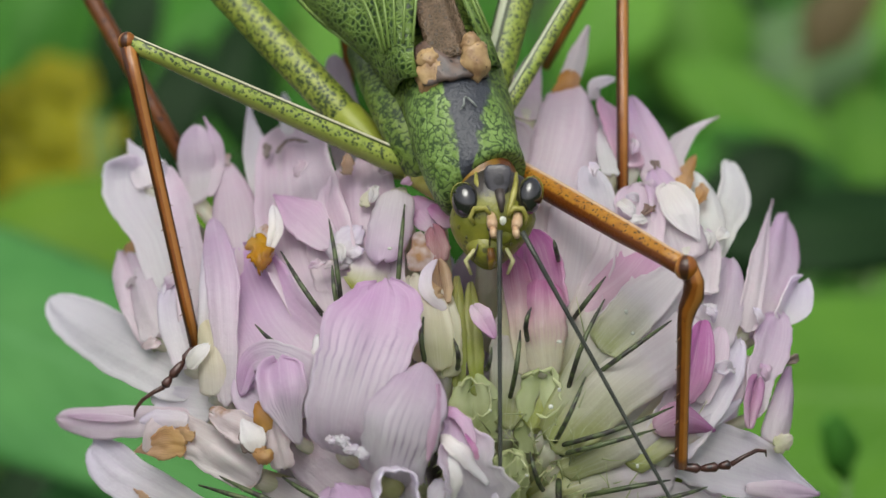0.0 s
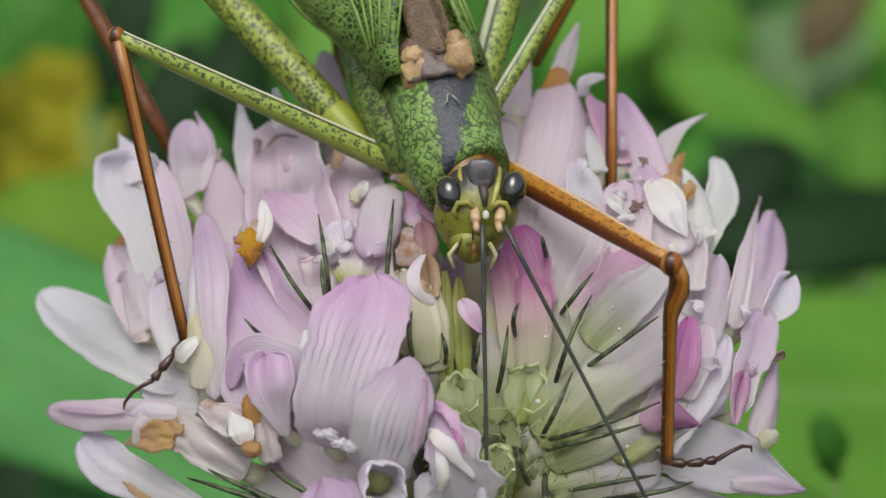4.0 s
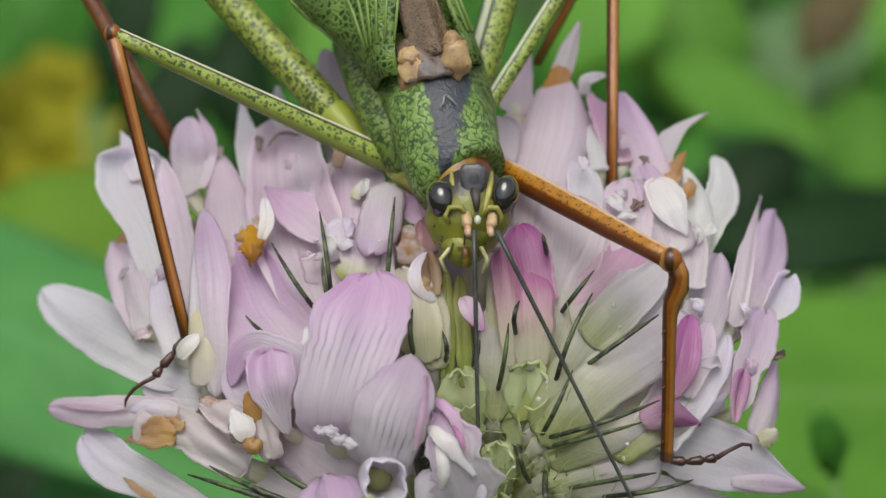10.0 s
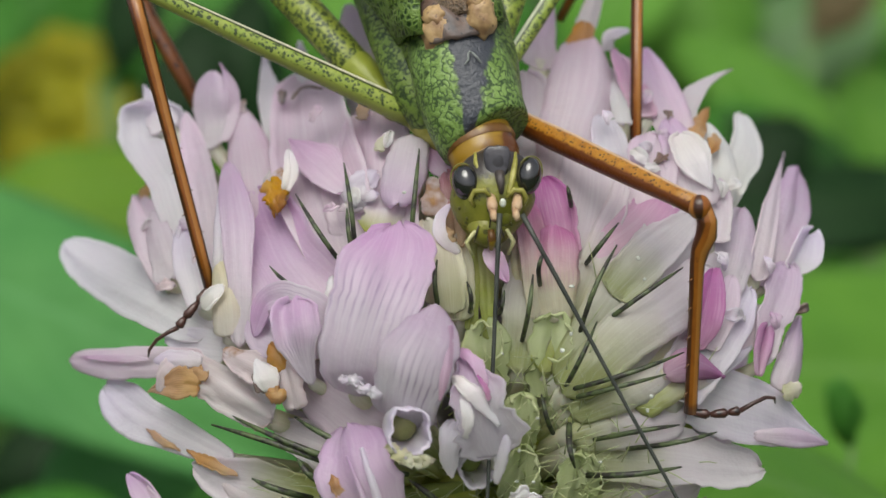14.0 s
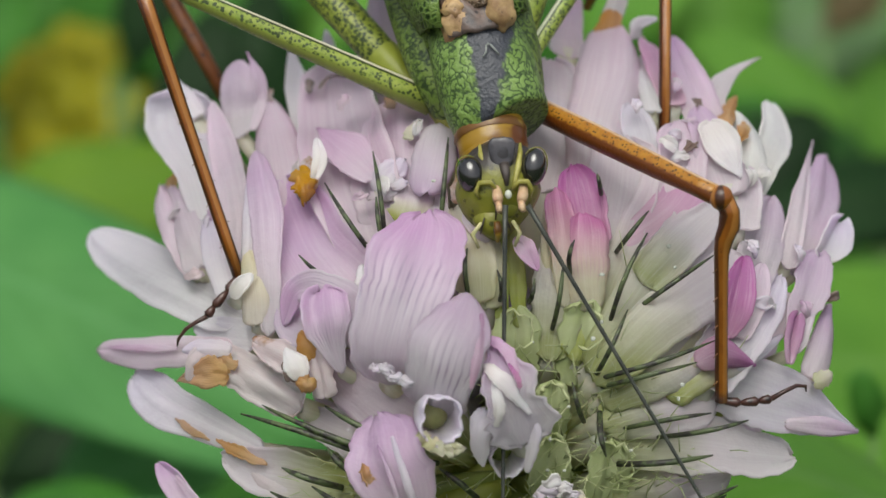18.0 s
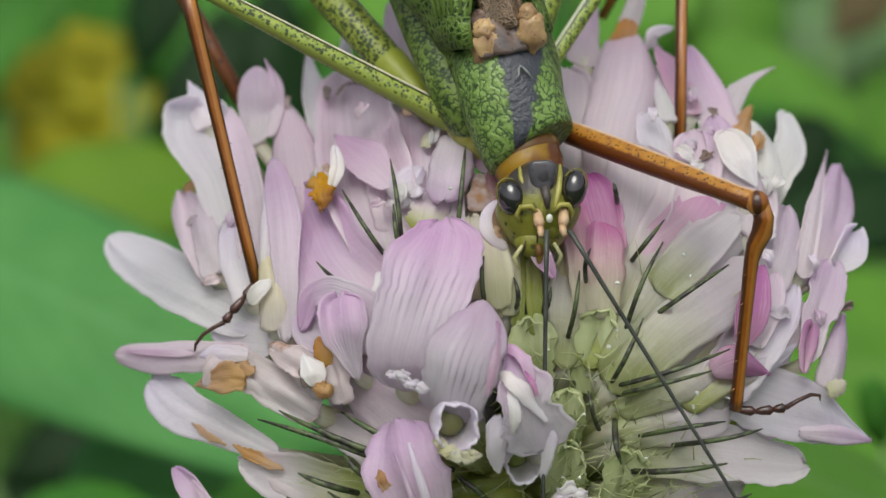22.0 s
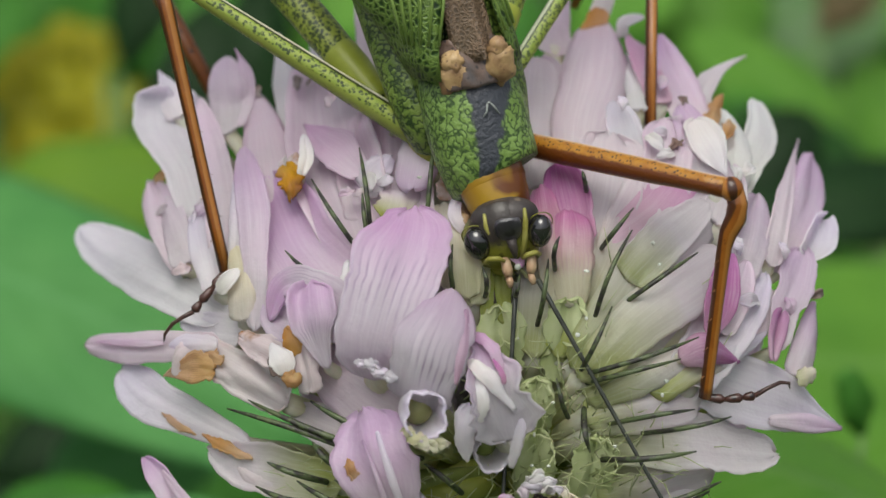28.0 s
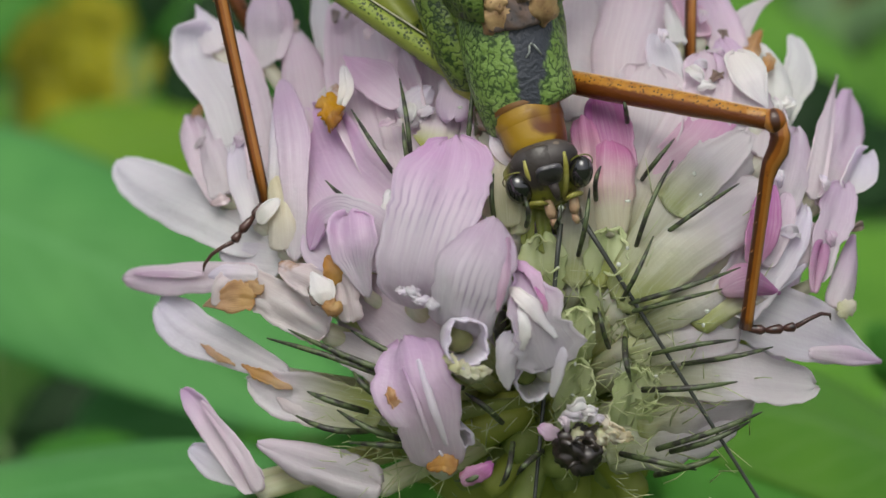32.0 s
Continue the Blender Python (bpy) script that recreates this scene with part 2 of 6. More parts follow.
def net_material(name, vein, field, dark, scale, trans=0.0, stripe=None, vein_width=0.09):
    """Netted wing or shield: pale raised veins round darker cells."""
    m, nt, b = material(name, 0.45, 0.4)
    t, u, v = uv_parts(nt)
    warp = nt.nodes.new("ShaderNodeVectorMath")
    warp.operation = "MULTIPLY_ADD"
    nt.links.new(noise_tex(nt, scale * 1.1, 2.0).outputs["Color"], warp.inputs[0])
    warp.inputs[1].default_value = (0.8 / scale,) * 3
    nt.links.new(t.outputs["Object"], warp.inputs[2])
    vo = nd(nt, "TexVoronoi", Scale=scale)
    vo.feature = "DISTANCE_TO_EDGE"
    nt.links.new(warp.outputs[0], vo.inputs["Vector"])
    cell = ramp(nt, vo.outputs["Distance"], [(vein_width, vein), (vein_width * 1.8, field), (vein_width * 3.5, dark)])
    tone = ramp(nt, noise_tex(nt, scale * 0.25, 3.0).outputs[0], [(0.3, (0.55, 0.6, 0.5)), (0.7, (1.2, 1.2, 1.1))])
    col = mixed(nt, 1.0, cell, tone, "MULTIPLY")
    if stripe:
        for place, width, tint in stripe:
            d = sums(nt, "ABSOLUTE", sums(nt, "SUBTRACT", u, place), 0.0)
            d = sums(nt, "MULTIPLY_ADD", noise_tex(nt, scale * 0.5, 3.0).outputs[0], width * 0.8, sums(nt, "SUBTRACT", d, width * 0.4))
            band = ramp(nt, d, [(width * 0.8, (1, 1, 1)), (width * 1.05, (0, 0, 0))])
            col = mixed(nt, band, col, mixed(nt, ramp(nt, noise_tex(nt, scale, 3.0).outputs[0], [(0.4, (0, 0, 0)), (0.65, (1, 1, 1))]), tint, tuple(c * 1.7 for c in tint)))
    nt.links.new(col, b.inputs["Base Color"])
    hgt = ramp(nt, vo.outputs["Distance"], [(0.0, (1, 1, 1)), (0.25, (0, 0, 0))])
    bump(nt, b, hgt, 0.5, 0.00006)
    if trans:
        thin(nt, b, col, trans)
    return m


def leaf_material(name, a, bcol, vein, rough=0.5, scale=120.0):
    m, nt, b = material(name, rough, 0.12)
    t, u, v = uv_parts(nt)
    col = mixed(nt, ramp(nt, noise_tex(nt, scale, 4.0).outputs[0], [(0.3, (0, 0, 0)), (0.7, (1, 1, 1))]), a, bcol)
    mid = ramp(nt, sums(nt, "ABSOLUTE", sums(nt, "SUBTRACT", u, 0.5), 0.0), [(0.0, (1, 1, 1)), (0.03, (0, 0, 0))])
    side = ramp(nt, sums(nt, "SINE", sums(nt, "MULTIPLY", sums(nt, "SUBTRACT", v, sums(nt, "MULTIPLY", sums(nt, "ABSOLUTE", sums(nt, "SUBTRACT", u, 0.5), 0.0), 0.6)), 75.0), 0.0),
                [(0.86, (0, 0, 0)), (0.98, (0.5, 0.5, 0.5))])
    col = mixed(nt, sums(nt, "MAXIMUM", mid, side), col, vein)
    info = nt.nodes.new("ShaderNodeObjectInfo")
    hue = nd(nt, "HueSaturation")
    nt.links.new(sums(nt, "MULTIPLY_ADD", info.outputs["Random"], 0.35, 0.82), hue.inputs["Value"])
    nt.links.new(col, hue.inputs["Color"])
    nt.links.new(hue.outputs[0], b.inputs["Base Color"])
    bump(nt, b, sums(nt, "ADD", noise_tex(nt, scale * 6, 3.0).outputs[0], side), 0.3, 0.0003)
    thin(nt, b, hue.outputs[0], 0.3)
    return m


def plain(name, a, bcol, scale, rough=0.5, spec=0.4, trans=0.0, hgt=0.25):
    m, nt, b = material(name, rough, spec)
    n = noise_tex(nt, scale, 4.0)
    col = mixed(nt, ramp(nt, n.outputs[0], [(0.35, (0, 0, 0)), (0.65, (1, 1, 1))]), a, bcol)
    nt.links.new(col, b.inputs["Base Color"])
    bump(nt, b, noise_tex(nt, scale * 4, 3.0).outputs[0], hgt, 0.00004)
    if trans:
        thin(nt, b, col, trans)
    return m


LEAF_MID = leaf_material("meadow_leaf", (0.035, 0.145, 0.018), (0.058, 0.21, 0.022), (0.09, 0.24, 0.05))
LEAF_TEAL = leaf_material("soft_green_leaf", (0.055, 0.20, 0.050), (0.085, 0.26, 0.068), (0.10, 0.28, 0.09))
LEAF_BRIGHT = leaf_material("bright_leaf", (0.085, 0.235, 0.028), (0.12, 0.29, 0.034), (0.15, 0.32, 0.07))
LEAF_LIME = leaf_material("lime_leaf", (0.115, 0.25, 0.018), (0.15, 0.29, 0.024), (0.16, 0.31, 0.05))
# next two greens carry the shade of gaps between plants in their colour
LEAF_DARK = leaf_material("shade_toned_leaf", (0.007, 0.024, 0.006), (0.012, 0.04, 0.01), (0.02, 0.055, 0.015))
LEAF_DUSK = leaf_material("half_shade_toned_leaf", (0.014, 0.055, 0.010), (0.022, 0.075, 0.014), (0.03, 0.085, 0.02))
LEAF_GREY = leaf_material("dull_leaf", (0.085, 0.17, 0.06), (0.11, 0.20, 0.08), (0.14, 0.18, 0.12))
LEAF_DEAD = leaf_material("dead_leaf", (0.09, 0.075, 0.03), (0.13, 0.11, 0.05), (0.2, 0.13, 0.08))
YELLOW = leaf_material("yellow_petal", (0.235, 0.235, 0.012), (0.285, 0.275, 0.016), (0.22, 0.20, 0.015))
STALK = plain("green_stalk", (0.08, 0.17, 0.04), (0.12, 0.22, 0.06), 400.0)
CALYX = plain("calyx_green", (0.32, 0.38, 0.045), (0.42, 0.47, 0.11), 600.0, 0.4, 0.4, 0.45)
RIM = plain("calyx_pale_rim", (0.44, 0.52, 0.22), (0.56, 0.62, 0.36), 900.0, 0.35, 0.5, 0.45)
BRISTLE = speckled("calyx_bristle", (0.045, 0.065, 0.025), (0.075, 0.10, 0.038), (0.018, 0.017, 0.013), 3200.0, 0.8, 0.5)
HAIR = plain("pale_hair", (0.48, 0.54, 0.26), (0.62, 0.66, 0.40), 800.0, 0.4, 0.5, 0.4)
# darker copy of CALYX with the shade put into its colour
OLIVE = plain("shade_toned_calyx_olive", (0.17, 0.23, 0.045), (0.27, 0.33, 0.09), 700.0, 0.45, 0.4, 0.25)
FLOOR = plain("tube_floor_olive", (0.16, 0.17, 0.06), (0.26, 0.26, 0.11), 900.0, 0.5)
DEW = plain("dew_bead", (0.62, 0.66, 0.58), (0.74, 0.76, 0.70), 900.0, 0.12, 0.7, 0.3)
SOIL = plain("meadow_ground", (0.02, 0.035, 0.012), (0.05, 0.085, 0.025), 14.0, 0.9, 0.2)
TUBE = petal_material("floret_tube", (0.50, 0.55, 0.15), (0.84, 0.82, 0.74), (0.62, 0.52, 0.6), 0.25)

SHIELD = worm_material("pronotum_skin", (0.125, 0.21, 0.040), (0.19, 0.30, 0.080), (0.026, 0.058, 0.012), 4300.0, [(0.5, 0.047, (0.036, 0.041, 0.052))])
FLANK = worm_material("flank_skin", (0.105, 0.17, 0.026), (0.16, 0.23, 0.045), (0.016, 0.038, 0.008), 4000.0)
WING = net_material("wing_skin", (0.125, 0.20, 0.042), (0.05, 0.10, 0.02), (0.008, 0.026, 0.006), 5200.0, 0.08, None, 0.10)
WING_BACK = net_material("wing_ridge_skin", (0.150, 0.098, 0.066), (0.105, 0.068, 0.045), (0.075, 0.050, 0.034), 7000.0, 0.0, None, 0.08)
NECK_BROWN = speckled("brown_neck_band", (0.10, 0.04, 0.006), (0.16, 0.075, 0.01), (0.28, 0.19, 0.02), 1500.0, 0.6, 0.35)
MARKING = plain("grey_scratch", (0.15, 0.17, 0.16), (0.24, 0.26, 0.24), 2500.0)
VEIN = plain("wing_vein_green", (0.14, 0.22, 0.045), (0.18, 0.27, 0.07), 1500.0, 0.4)
HINGE = speckled("wing_hinge_skin", (0.07, 0.062, 0.062), (0.14, 0.085, 0.06), (0.03, 0.025, 0.025), 4200.0, 0.4, 0.45)
PAD = speckled("wing_pad_skin", (0.46, 0.32, 0.15), (0.22, 0.125, 0.06), (0.17, 0.10, 0.05), 5200.0, 0.3, 0.45)
FLECK = plain("olive_fleck", (0.05, 0.05, 0.010), (0.09, 0.085, 0.015), 2600.0, 0.4)
CROWN = speckled("blue_grey_crown", (0.020, 0.019, 0.024), (0.075, 0.072, 0.082), (0.010, 0.009, 0.010), 1900.0, 0.5, 0.3)
TEMPLE = plain("cream_patch", (0.36, 0.36, 0.16), (0.46, 0.44, 0.24), 2600.0, 0.4)
NECK = speckled("amber_neck_skin", (0.24, 0.13, 0.008), (0.32, 0.20, 0.014), (0.10, 0.03, 0.004), 900.0, 0.7, 0.3)
FACE = speckled("face_skin", (0.13, 0.14, 0.014), (0.20, 0.20, 0.022), (0.06, 0.062, 0.012), 3600.0, 0.4, 0.35)
HEAD_SKIN = FACE.copy()
HEAD_SKIN.name = "head_skin"
hn = HEAD_SKIN.node_tree
_, _, along = uv_parts(hn)
skin_b = hn.nodes["Principled BSDF"]
old = skin_b.inputs["Base Color"].links[0].from_socket
edge = sums(hn, "MULTIPLY_ADD", noise_tex(hn, 2600.0, 3.0).outputs[0], 0.12, along)
hn.links.new(mixed(hn, ramp(hn, edge, [(0.36, (1, 1, 1)), (0.46, (0, 0, 0))]), old, (0.03, 0.024, 0.02)), skin_b.inputs["Base Color"])
VERTEX = speckled("dark_crown_skin", (0.022, 0.018, 0.018), (0.05, 0.04, 0.035), (0.14, 0.11, 0.08), 2200.0, 0.3, 0.5)
EYE = plain("compound_eye", (0.004, 0.004, 0.005), (0.016, 0.016, 0.016), 1500.0, 0.12, 0.55, 0.0, 0.0)
EYE.node_tree.nodes["Principled BSDF"].inputs["IOR"].default_value = 1.8
PALP = plain("yellow_palp", (0.22, 0.21, 0.035), (0.34, 0.32, 0.09), 2600.0, 0.35)
SCAPE = plain("rosy_scape", (0.40, 0.24, 0.14), (0.48, 0.36, 0.22), 2600.0, 0.35)
ANTENNA = plain("antenna_skin", (0.016, 0.02, 0.016), (0.045, 0.05, 0.04), 900.0, 0.35)
THIGH = plain("olive_thigh_base", (0.22, 0.26, 0.030), (0.28, 0.32, 0.045), 1500.0, 0.4)
FEMUR_GREEN = speckled("green_thigh", (0.21, 0.29, 0.04), (0.28, 0.34, 0.06), (0.035, 0.055, 0.014), 9000.0, 0.72, 0.35, 0.0,
                       [(0.64, 0.06, (0.50, 0.54, 0.40)), (0.71, 0.03, (0.03, 0.04, 0.015)), (0.57, 0.02, (0.03, 0.045, 0.015))])
FEMUR_PLAIN = speckled("green_spotted_thigh", (0.21, 0.27, 0.035), (0.27, 0.32, 0.05), (0.03, 0.05, 0.012), 8200.0, 0.8, 0.38)
FEMUR_LIGHT = speckled("green_striped_thigh", (0.21, 0.29, 0.04), (0.28, 0.34, 0.06), (0.035, 0.055, 0.014), 9000.0, 0.72, 0.35, 0.0,
                        [(0.345, 0.075, (0.58, 0.57, 0.42)), (0.425, 0.022, (0.03, 0.04, 0.012)), (0.68, 0.07, (0.22, 0.26, 0.05))])
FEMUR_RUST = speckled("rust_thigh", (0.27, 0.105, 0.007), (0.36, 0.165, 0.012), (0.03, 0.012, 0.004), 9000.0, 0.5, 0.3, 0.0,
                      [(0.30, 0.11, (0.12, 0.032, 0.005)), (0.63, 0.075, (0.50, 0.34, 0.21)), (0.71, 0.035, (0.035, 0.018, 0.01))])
# stripes paint a highlight along the shin's middle and darken its rounded edges
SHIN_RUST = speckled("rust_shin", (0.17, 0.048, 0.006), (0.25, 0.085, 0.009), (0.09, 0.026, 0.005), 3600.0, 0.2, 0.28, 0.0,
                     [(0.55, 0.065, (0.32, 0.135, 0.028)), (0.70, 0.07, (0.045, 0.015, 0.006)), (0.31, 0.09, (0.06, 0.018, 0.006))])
SHIN_BROWN = speckled("brown_shin", (0.09, 0.028, 0.008), (0.15, 0.05, 0.012), (0.03, 0.01, 0.006), 3000.0, 0.4, 0.3)
TARSUS = speckled("dark_foot", (0.035, 0.014, 0.012), (0.06, 0.025, 0.018), (0.012, 0.006, 0.006), 3000.0, 0.4, 0.28)
BLACK = plain("black_husk", (0.012, 0.010, 0.010), (0.035, 0.025, 0.02), 1500.0, 0.3, 0.6)


# ---- mesh tools: coordinates in millimetres in the flower's frame ----
class Shape:
    def __init__(self):
        self.v, self.f, self.uv = [], [], []

    def add(self, verts, faces, uvs):
        o = len(self.v)
        self.v += [tuple(p) for p in verts]
        self.uv += list(uvs)
        self.f += [tuple(i + o for i in f) for f in faces]
        return self

    def mesh(self, name, mat, pivot):
        me = bpy.data.meshes.new(name)
        px, py, pz = pivot
        me.from_pydata([((x - px) * MM, (y - py) * MM, (z - pz) * MM) for x, y, z in self.v], [], self.f)
        lay = me.uv_layers.new(name="UVMap")
        idx = np.empty(len(me.loops), dtype=np.int32)
        me.loops.foreach_get("vertex_index", idx)
        lay.data.foreach_set("uv", np.array(self.uv, dtype=np.float32)[idx].ravel())
        me.polygons.foreach_set("use_smooth", np.ones(len(me.polygons), dtype=bool))
        me.materials.append(mat)
        me.update()
        return me


def V(*a):
    return Vector(a)


def spot(px, py, y=0.0):
    """A place in the flower's frame, from the sight line of the first moment and a depth."""
    k = (REACH + y) / PXF
    return V((px - 784) * k, y, (441 - py) * k)


AT = {}      # where each thing and part has its origin, in the flower's frame


def thing(name, at, label, category, group="", kind=""):
    ob = new(name)
    ob.empty_display_size = 0.002
    ob.matrix_world = TILT @ Matrix.Translation(at * MM)
    AT[ob.name] = Vector(at)
    return tagged(ob, label, category, group, kind)


def part(name, shape, mat, parent, label="", pivot=None):
    """Links a shape as one mesh under a thing or under a part."""
    base = AT[parent.name]
    at = Vector(pivot) if pivot is not None else base
    ob = new(name, shape.mesh(name, mat, at))
    ob.parent = parent
    ob.matrix_basis = Matrix.Translation((at - base) * MM)
    AT[ob.name] = at
    if label:
        ob["label"] = label
    return ob


def sweep(points, radii, n=8, squash=1.0, side=None, close=True, shear=None):
    """A tube along points; squash flattens it across side, shear slants its rings."""
    s = Shape()
    pts = [Vector(p) for p in points]
    verts, uvs, faces = [], [], []
    up = Vector(side) if side is not None else V(0.13, -0.9, 0.31)
    m = len(pts)
    for i, p in enumerate(pts):
        d = (pts[min(i + 1, m - 1)] - pts[max(i - 1, 0)]).normalized()
        a = up - d * up.dot(d)
        if a.length < 1e-6:
            a = d.orthogonal()
        a.normalize()
        b = d.cross(a)
        for j in range(n):
            w = 2 * math.pi * j / n
            slant = d * (-math.cos(w) * shear[i]) if shear else V(0, 0, 0)
            verts.append(p + (a * -math.cos(w) * squash + b * math.sin(w)) * radii[i] + slant)
            uvs.append((j / n, i / (m - 1)))
    for i in range(m - 1):
        for j in range(n):
            k = (j + 1) % n
            faces.append((i * n + j, i * n + k, (i + 1) * n + k, (i + 1) * n + j))
    if close:
        faces.append(tuple(range(n - 1, -1, -1)))
        faces.append(tuple((m - 1) * n + j for j in range(n)))
    return s.add(verts, faces, uvs)


def ball(c, r, axes=None, nu=14, nv=10, warp=None):
    """An egg of half sizes r along axes, shaped by warp."""
    ax = axes or (V(1, 0, 0), V(0, 1, 0), V(0, 0, 1))
    verts, uvs, faces = [], [], []
    for i in range(nv + 1):
        th = math.pi * (0.02 + 0.96 * i / nv)
        for j in range(nu):
            w = 2 * math.pi * j / nu
            q = V(math.sin(th) * math.cos(w), math.sin(th) * math.sin(w), math.cos(th))
            if warp:
                q = warp(q)
            verts.append(Vector(c) + ax[0] * q.x * r[0] + ax[1] * q.y * r[1] + ax[2] * q.z * r[2])
            uvs.append((j / nu, i / nv))
    for i in range(nv):
        for j in range(nu):
            k = (j + 1) % nu
            faces.append((i * nu + j, (i + 1) * nu + j, (i + 1) * nu + k, i * nu + k))
    faces.append(tuple(range(nu)))
    faces.append(tuple(nv * nu + j for j in range(nu - 1, -1, -1)))
    return Shape().add(verts, faces, uvs)


def sheet(fn, nu, nv, thick):
    """A thin slab: fn(u, v) gives a place, u and v from 0 to 1; the back lies thick behind it."""
    grid = [[Vector(fn(i / nu, j / nv)) for i in range(nu + 1)] for j in range(nv + 1)]
    verts, uvs, faces = [], [], []
    nn = (nu + 1) * (nv + 1)
    for sidei in (0, 1):
        for j in range(nv + 1):
            for i in range(nu + 1):
                p = grid[j][i]
                if sidei:
                    du = grid[j][min(i + 1, nu)] - grid[j][max(i - 1, 0)]
                    dv = grid[min(j + 1, nv)][i] - grid[max(j - 1, 0)][i]
                    nrm = du.cross(dv)
                    nrm = nrm.normalized() if nrm.length > 1e-9 else V(0, 1, 0)
                    p = p - nrm * thick
                verts.append(p)
                uvs.append((i / nu, j / nv))
    w = nu + 1
    for j in range(nv):
        for i in range(nu):
            a = j * w + i
            faces.append((a, a + 1, a + w + 1, a + w))
            faces.append((nn + a, nn + a + w, nn + a + w + 1, nn + a + 1))
    rim = [i for i in range(w)] + [j * w + nu for j in range(1, nv + 1)] + [nv * w + i for i in range(nu - 1, -1, -1)] + [j * w for j in range(nv - 1, 0, -1)]
    for a, b in zip(rim, rim[1:] + rim[:1]):
        faces.append((a, nn + a, nn + b, b))
    return Shape().add(verts, faces, uvs)


def petal(B, T, face, width, cup=0.25, bend=0.12, notch=0.06, ruffle=0.03, narrow=0.45, wide=0.62, seed=0, nu=10, nv=14, fold=0.0, thick=0.05, crease=0.0, twist=0.0, rag=0.0, blunt=2.3):
    """A petal from base B to tip T, facing along face; fold curls the tip over, crease folds it along its middle, rag tears its edge."""
    B, T = Vector(B), Vector(T)
    ax = T - B
    L = ax.length
    ax.normalize()
    n = Vector(face) - ax * Vector(face).dot(ax)
    n = n.normalized() if n.length > 1e-6 else ax.orthogonal().normalized()
    s = n.cross(ax)
    rnd = random.Random(seed)
    ph = [rnd.uniform(0, 6.28) for _ in range(4)]
    lean = rnd.uniform(-0.08, 0.08)

    def fn(u, v):
        x = 2 * u - 1
        if v < wide:
            k = v / wide
            w = narrow + (1 - narrow) * (k * k * (3 - 2 * k))
        else:
            k = (v - wide) / (1 - wide)
            w = math.sqrt(max(0.0, 1 - (k * 0.985) ** blunt))
        w *= 1 + 0.05 * math.sin(7 * v + ph[0]) * x
        if rag:
            w *= 1 + rag * (noise.noise((v * 7 + ph[0], 3.0 * (x > 0), ph[1])) + 0.6 * noise.noise((v * 19 + ph[2], 5.0 * (x > 0), ph[3])))
        tear = rag * 0.35 * noise.noise((x * 4 + ph[2], ph[3], 1.0)) * max(0.0, v - 0.55) if rag else 0.0
        along = L * (v + tear - notch * math.exp(-(x * 3.2) ** 2) * max(0.0, v - 0.5) * 2 + 0.012 * math.sin(9 * x + ph[1]) * v)
        side_ = x * w * width / 2 + lean * L * math.sin(math.pi * v)
        out = -cup * width * (x * x) * (0.35 + 0.65 * (1 - v)) + bend * L * math.sin(math.pi * v * 0.9)
        out += ruffle * width * math.sin(5 * x + 6 * v + ph[2]) * v + 0.35 * ruffle * width * math.sin(13 * x + ph[3]) * v
        out -= crease * width * abs(x) * w
        if rag:
            out += 0.022 * width * math.sin(8.5 * x + ph[1] + 1.5 * v) * min(1.0, 3 * v) + 0.05 * width * noise.noise((x * 1.7 + ph[0], v * 2.2, ph[2]))
        if twist:
            ct, st = math.cos(twist * v), math.sin(twist * v)
            side_, out = side_ * ct - out * st, side_ * st + out * ct
        if fold:
            over = max(0.0, v - 0.55) / 0.45
            out -= fold * L * over * over
            along -= fold * 0.35 * L * over * over
        return B + ax * along + s * side_ + n * out
    return sheet(fn, nu, nv, thick)


# ---- ground ----
DOWN = TILT.to_3x3().inverted() @ V(0, 0, -1)
ground_me = bpy.data.meshes.new("ground")
ground_me.from_pydata([(-60, -60, 0), (60, -60, 0), (60, 60, 0), (-60, 60, 0)], [], [(0, 1, 2, 3)])
ground_me.materials.append(SOIL)
tagged(new("ground", ground_me), "dark mossy meadow soil under dense leaves", "ground", "", "structure")


# ---- meadow behind the flower ----
def to_soil(p):
    """How far below a place, in millimetres, the soil lies."""
    return (TILT @ (Vector(p) * MM)).z / MM


def meadow_leaf(base, tip, width, mat, label, face=(0.1, -0.8, 0.55), cup=0.12, bend=0.1, seed=0, name="meadow_leaf"):
    base, tip = Vector(base), Vector(tip)
    foot = base + DOWN * (to_soil(base) + 2) + V(0, 6, 0)
    foot = foot + DOWN * (to_soil(foot) + 1)
    ob = thing(name, foot, label, "leaf", "meadow leaves behind the flower")
    part("blade", petal(base, tip, face, width, cup, bend, 0.0, 0.03, 0.08, 0.42, seed, 14, 16, 0.0, 0.25), mat, ob)
    pts = [foot.lerp(base, k) + V(2.5 * math.sin(3 * k), 3 * math.sin(3.1 * k), 0) * (1 - k) for k in (0, 0.25, 0.5, 0.75, 0.92, 1.0)]
    thick = min(1.0, width / 6)
    part("leaf_stalk", sweep(pts, [r * thick for r in (1.1, 1.0, 0.9, 0.8, 0.7, 0.5)], 8), STALK, ob)
    return ob


KIND = {LEAF_DUSK: "dusky green leaf with half shade in its colour", LEAF_LIME: "yellow-green sunlit leaf far out of focus", LEAF_GREY: "dull grey-green meadow leaf, far out of focus", LEAF_MID: "mid-green meadow leaf among other plants",
        LEAF_TEAL: "soft green leaf low in the meadow", LEAF_BRIGHT: "bright sunlit yellow-green meadow leaf", LEAF_DARK: "near-black green leaf coloured as a shaded gap", LEAF_DEAD: "withered brown leaf among green plants"}


FAR_SEED = [19]


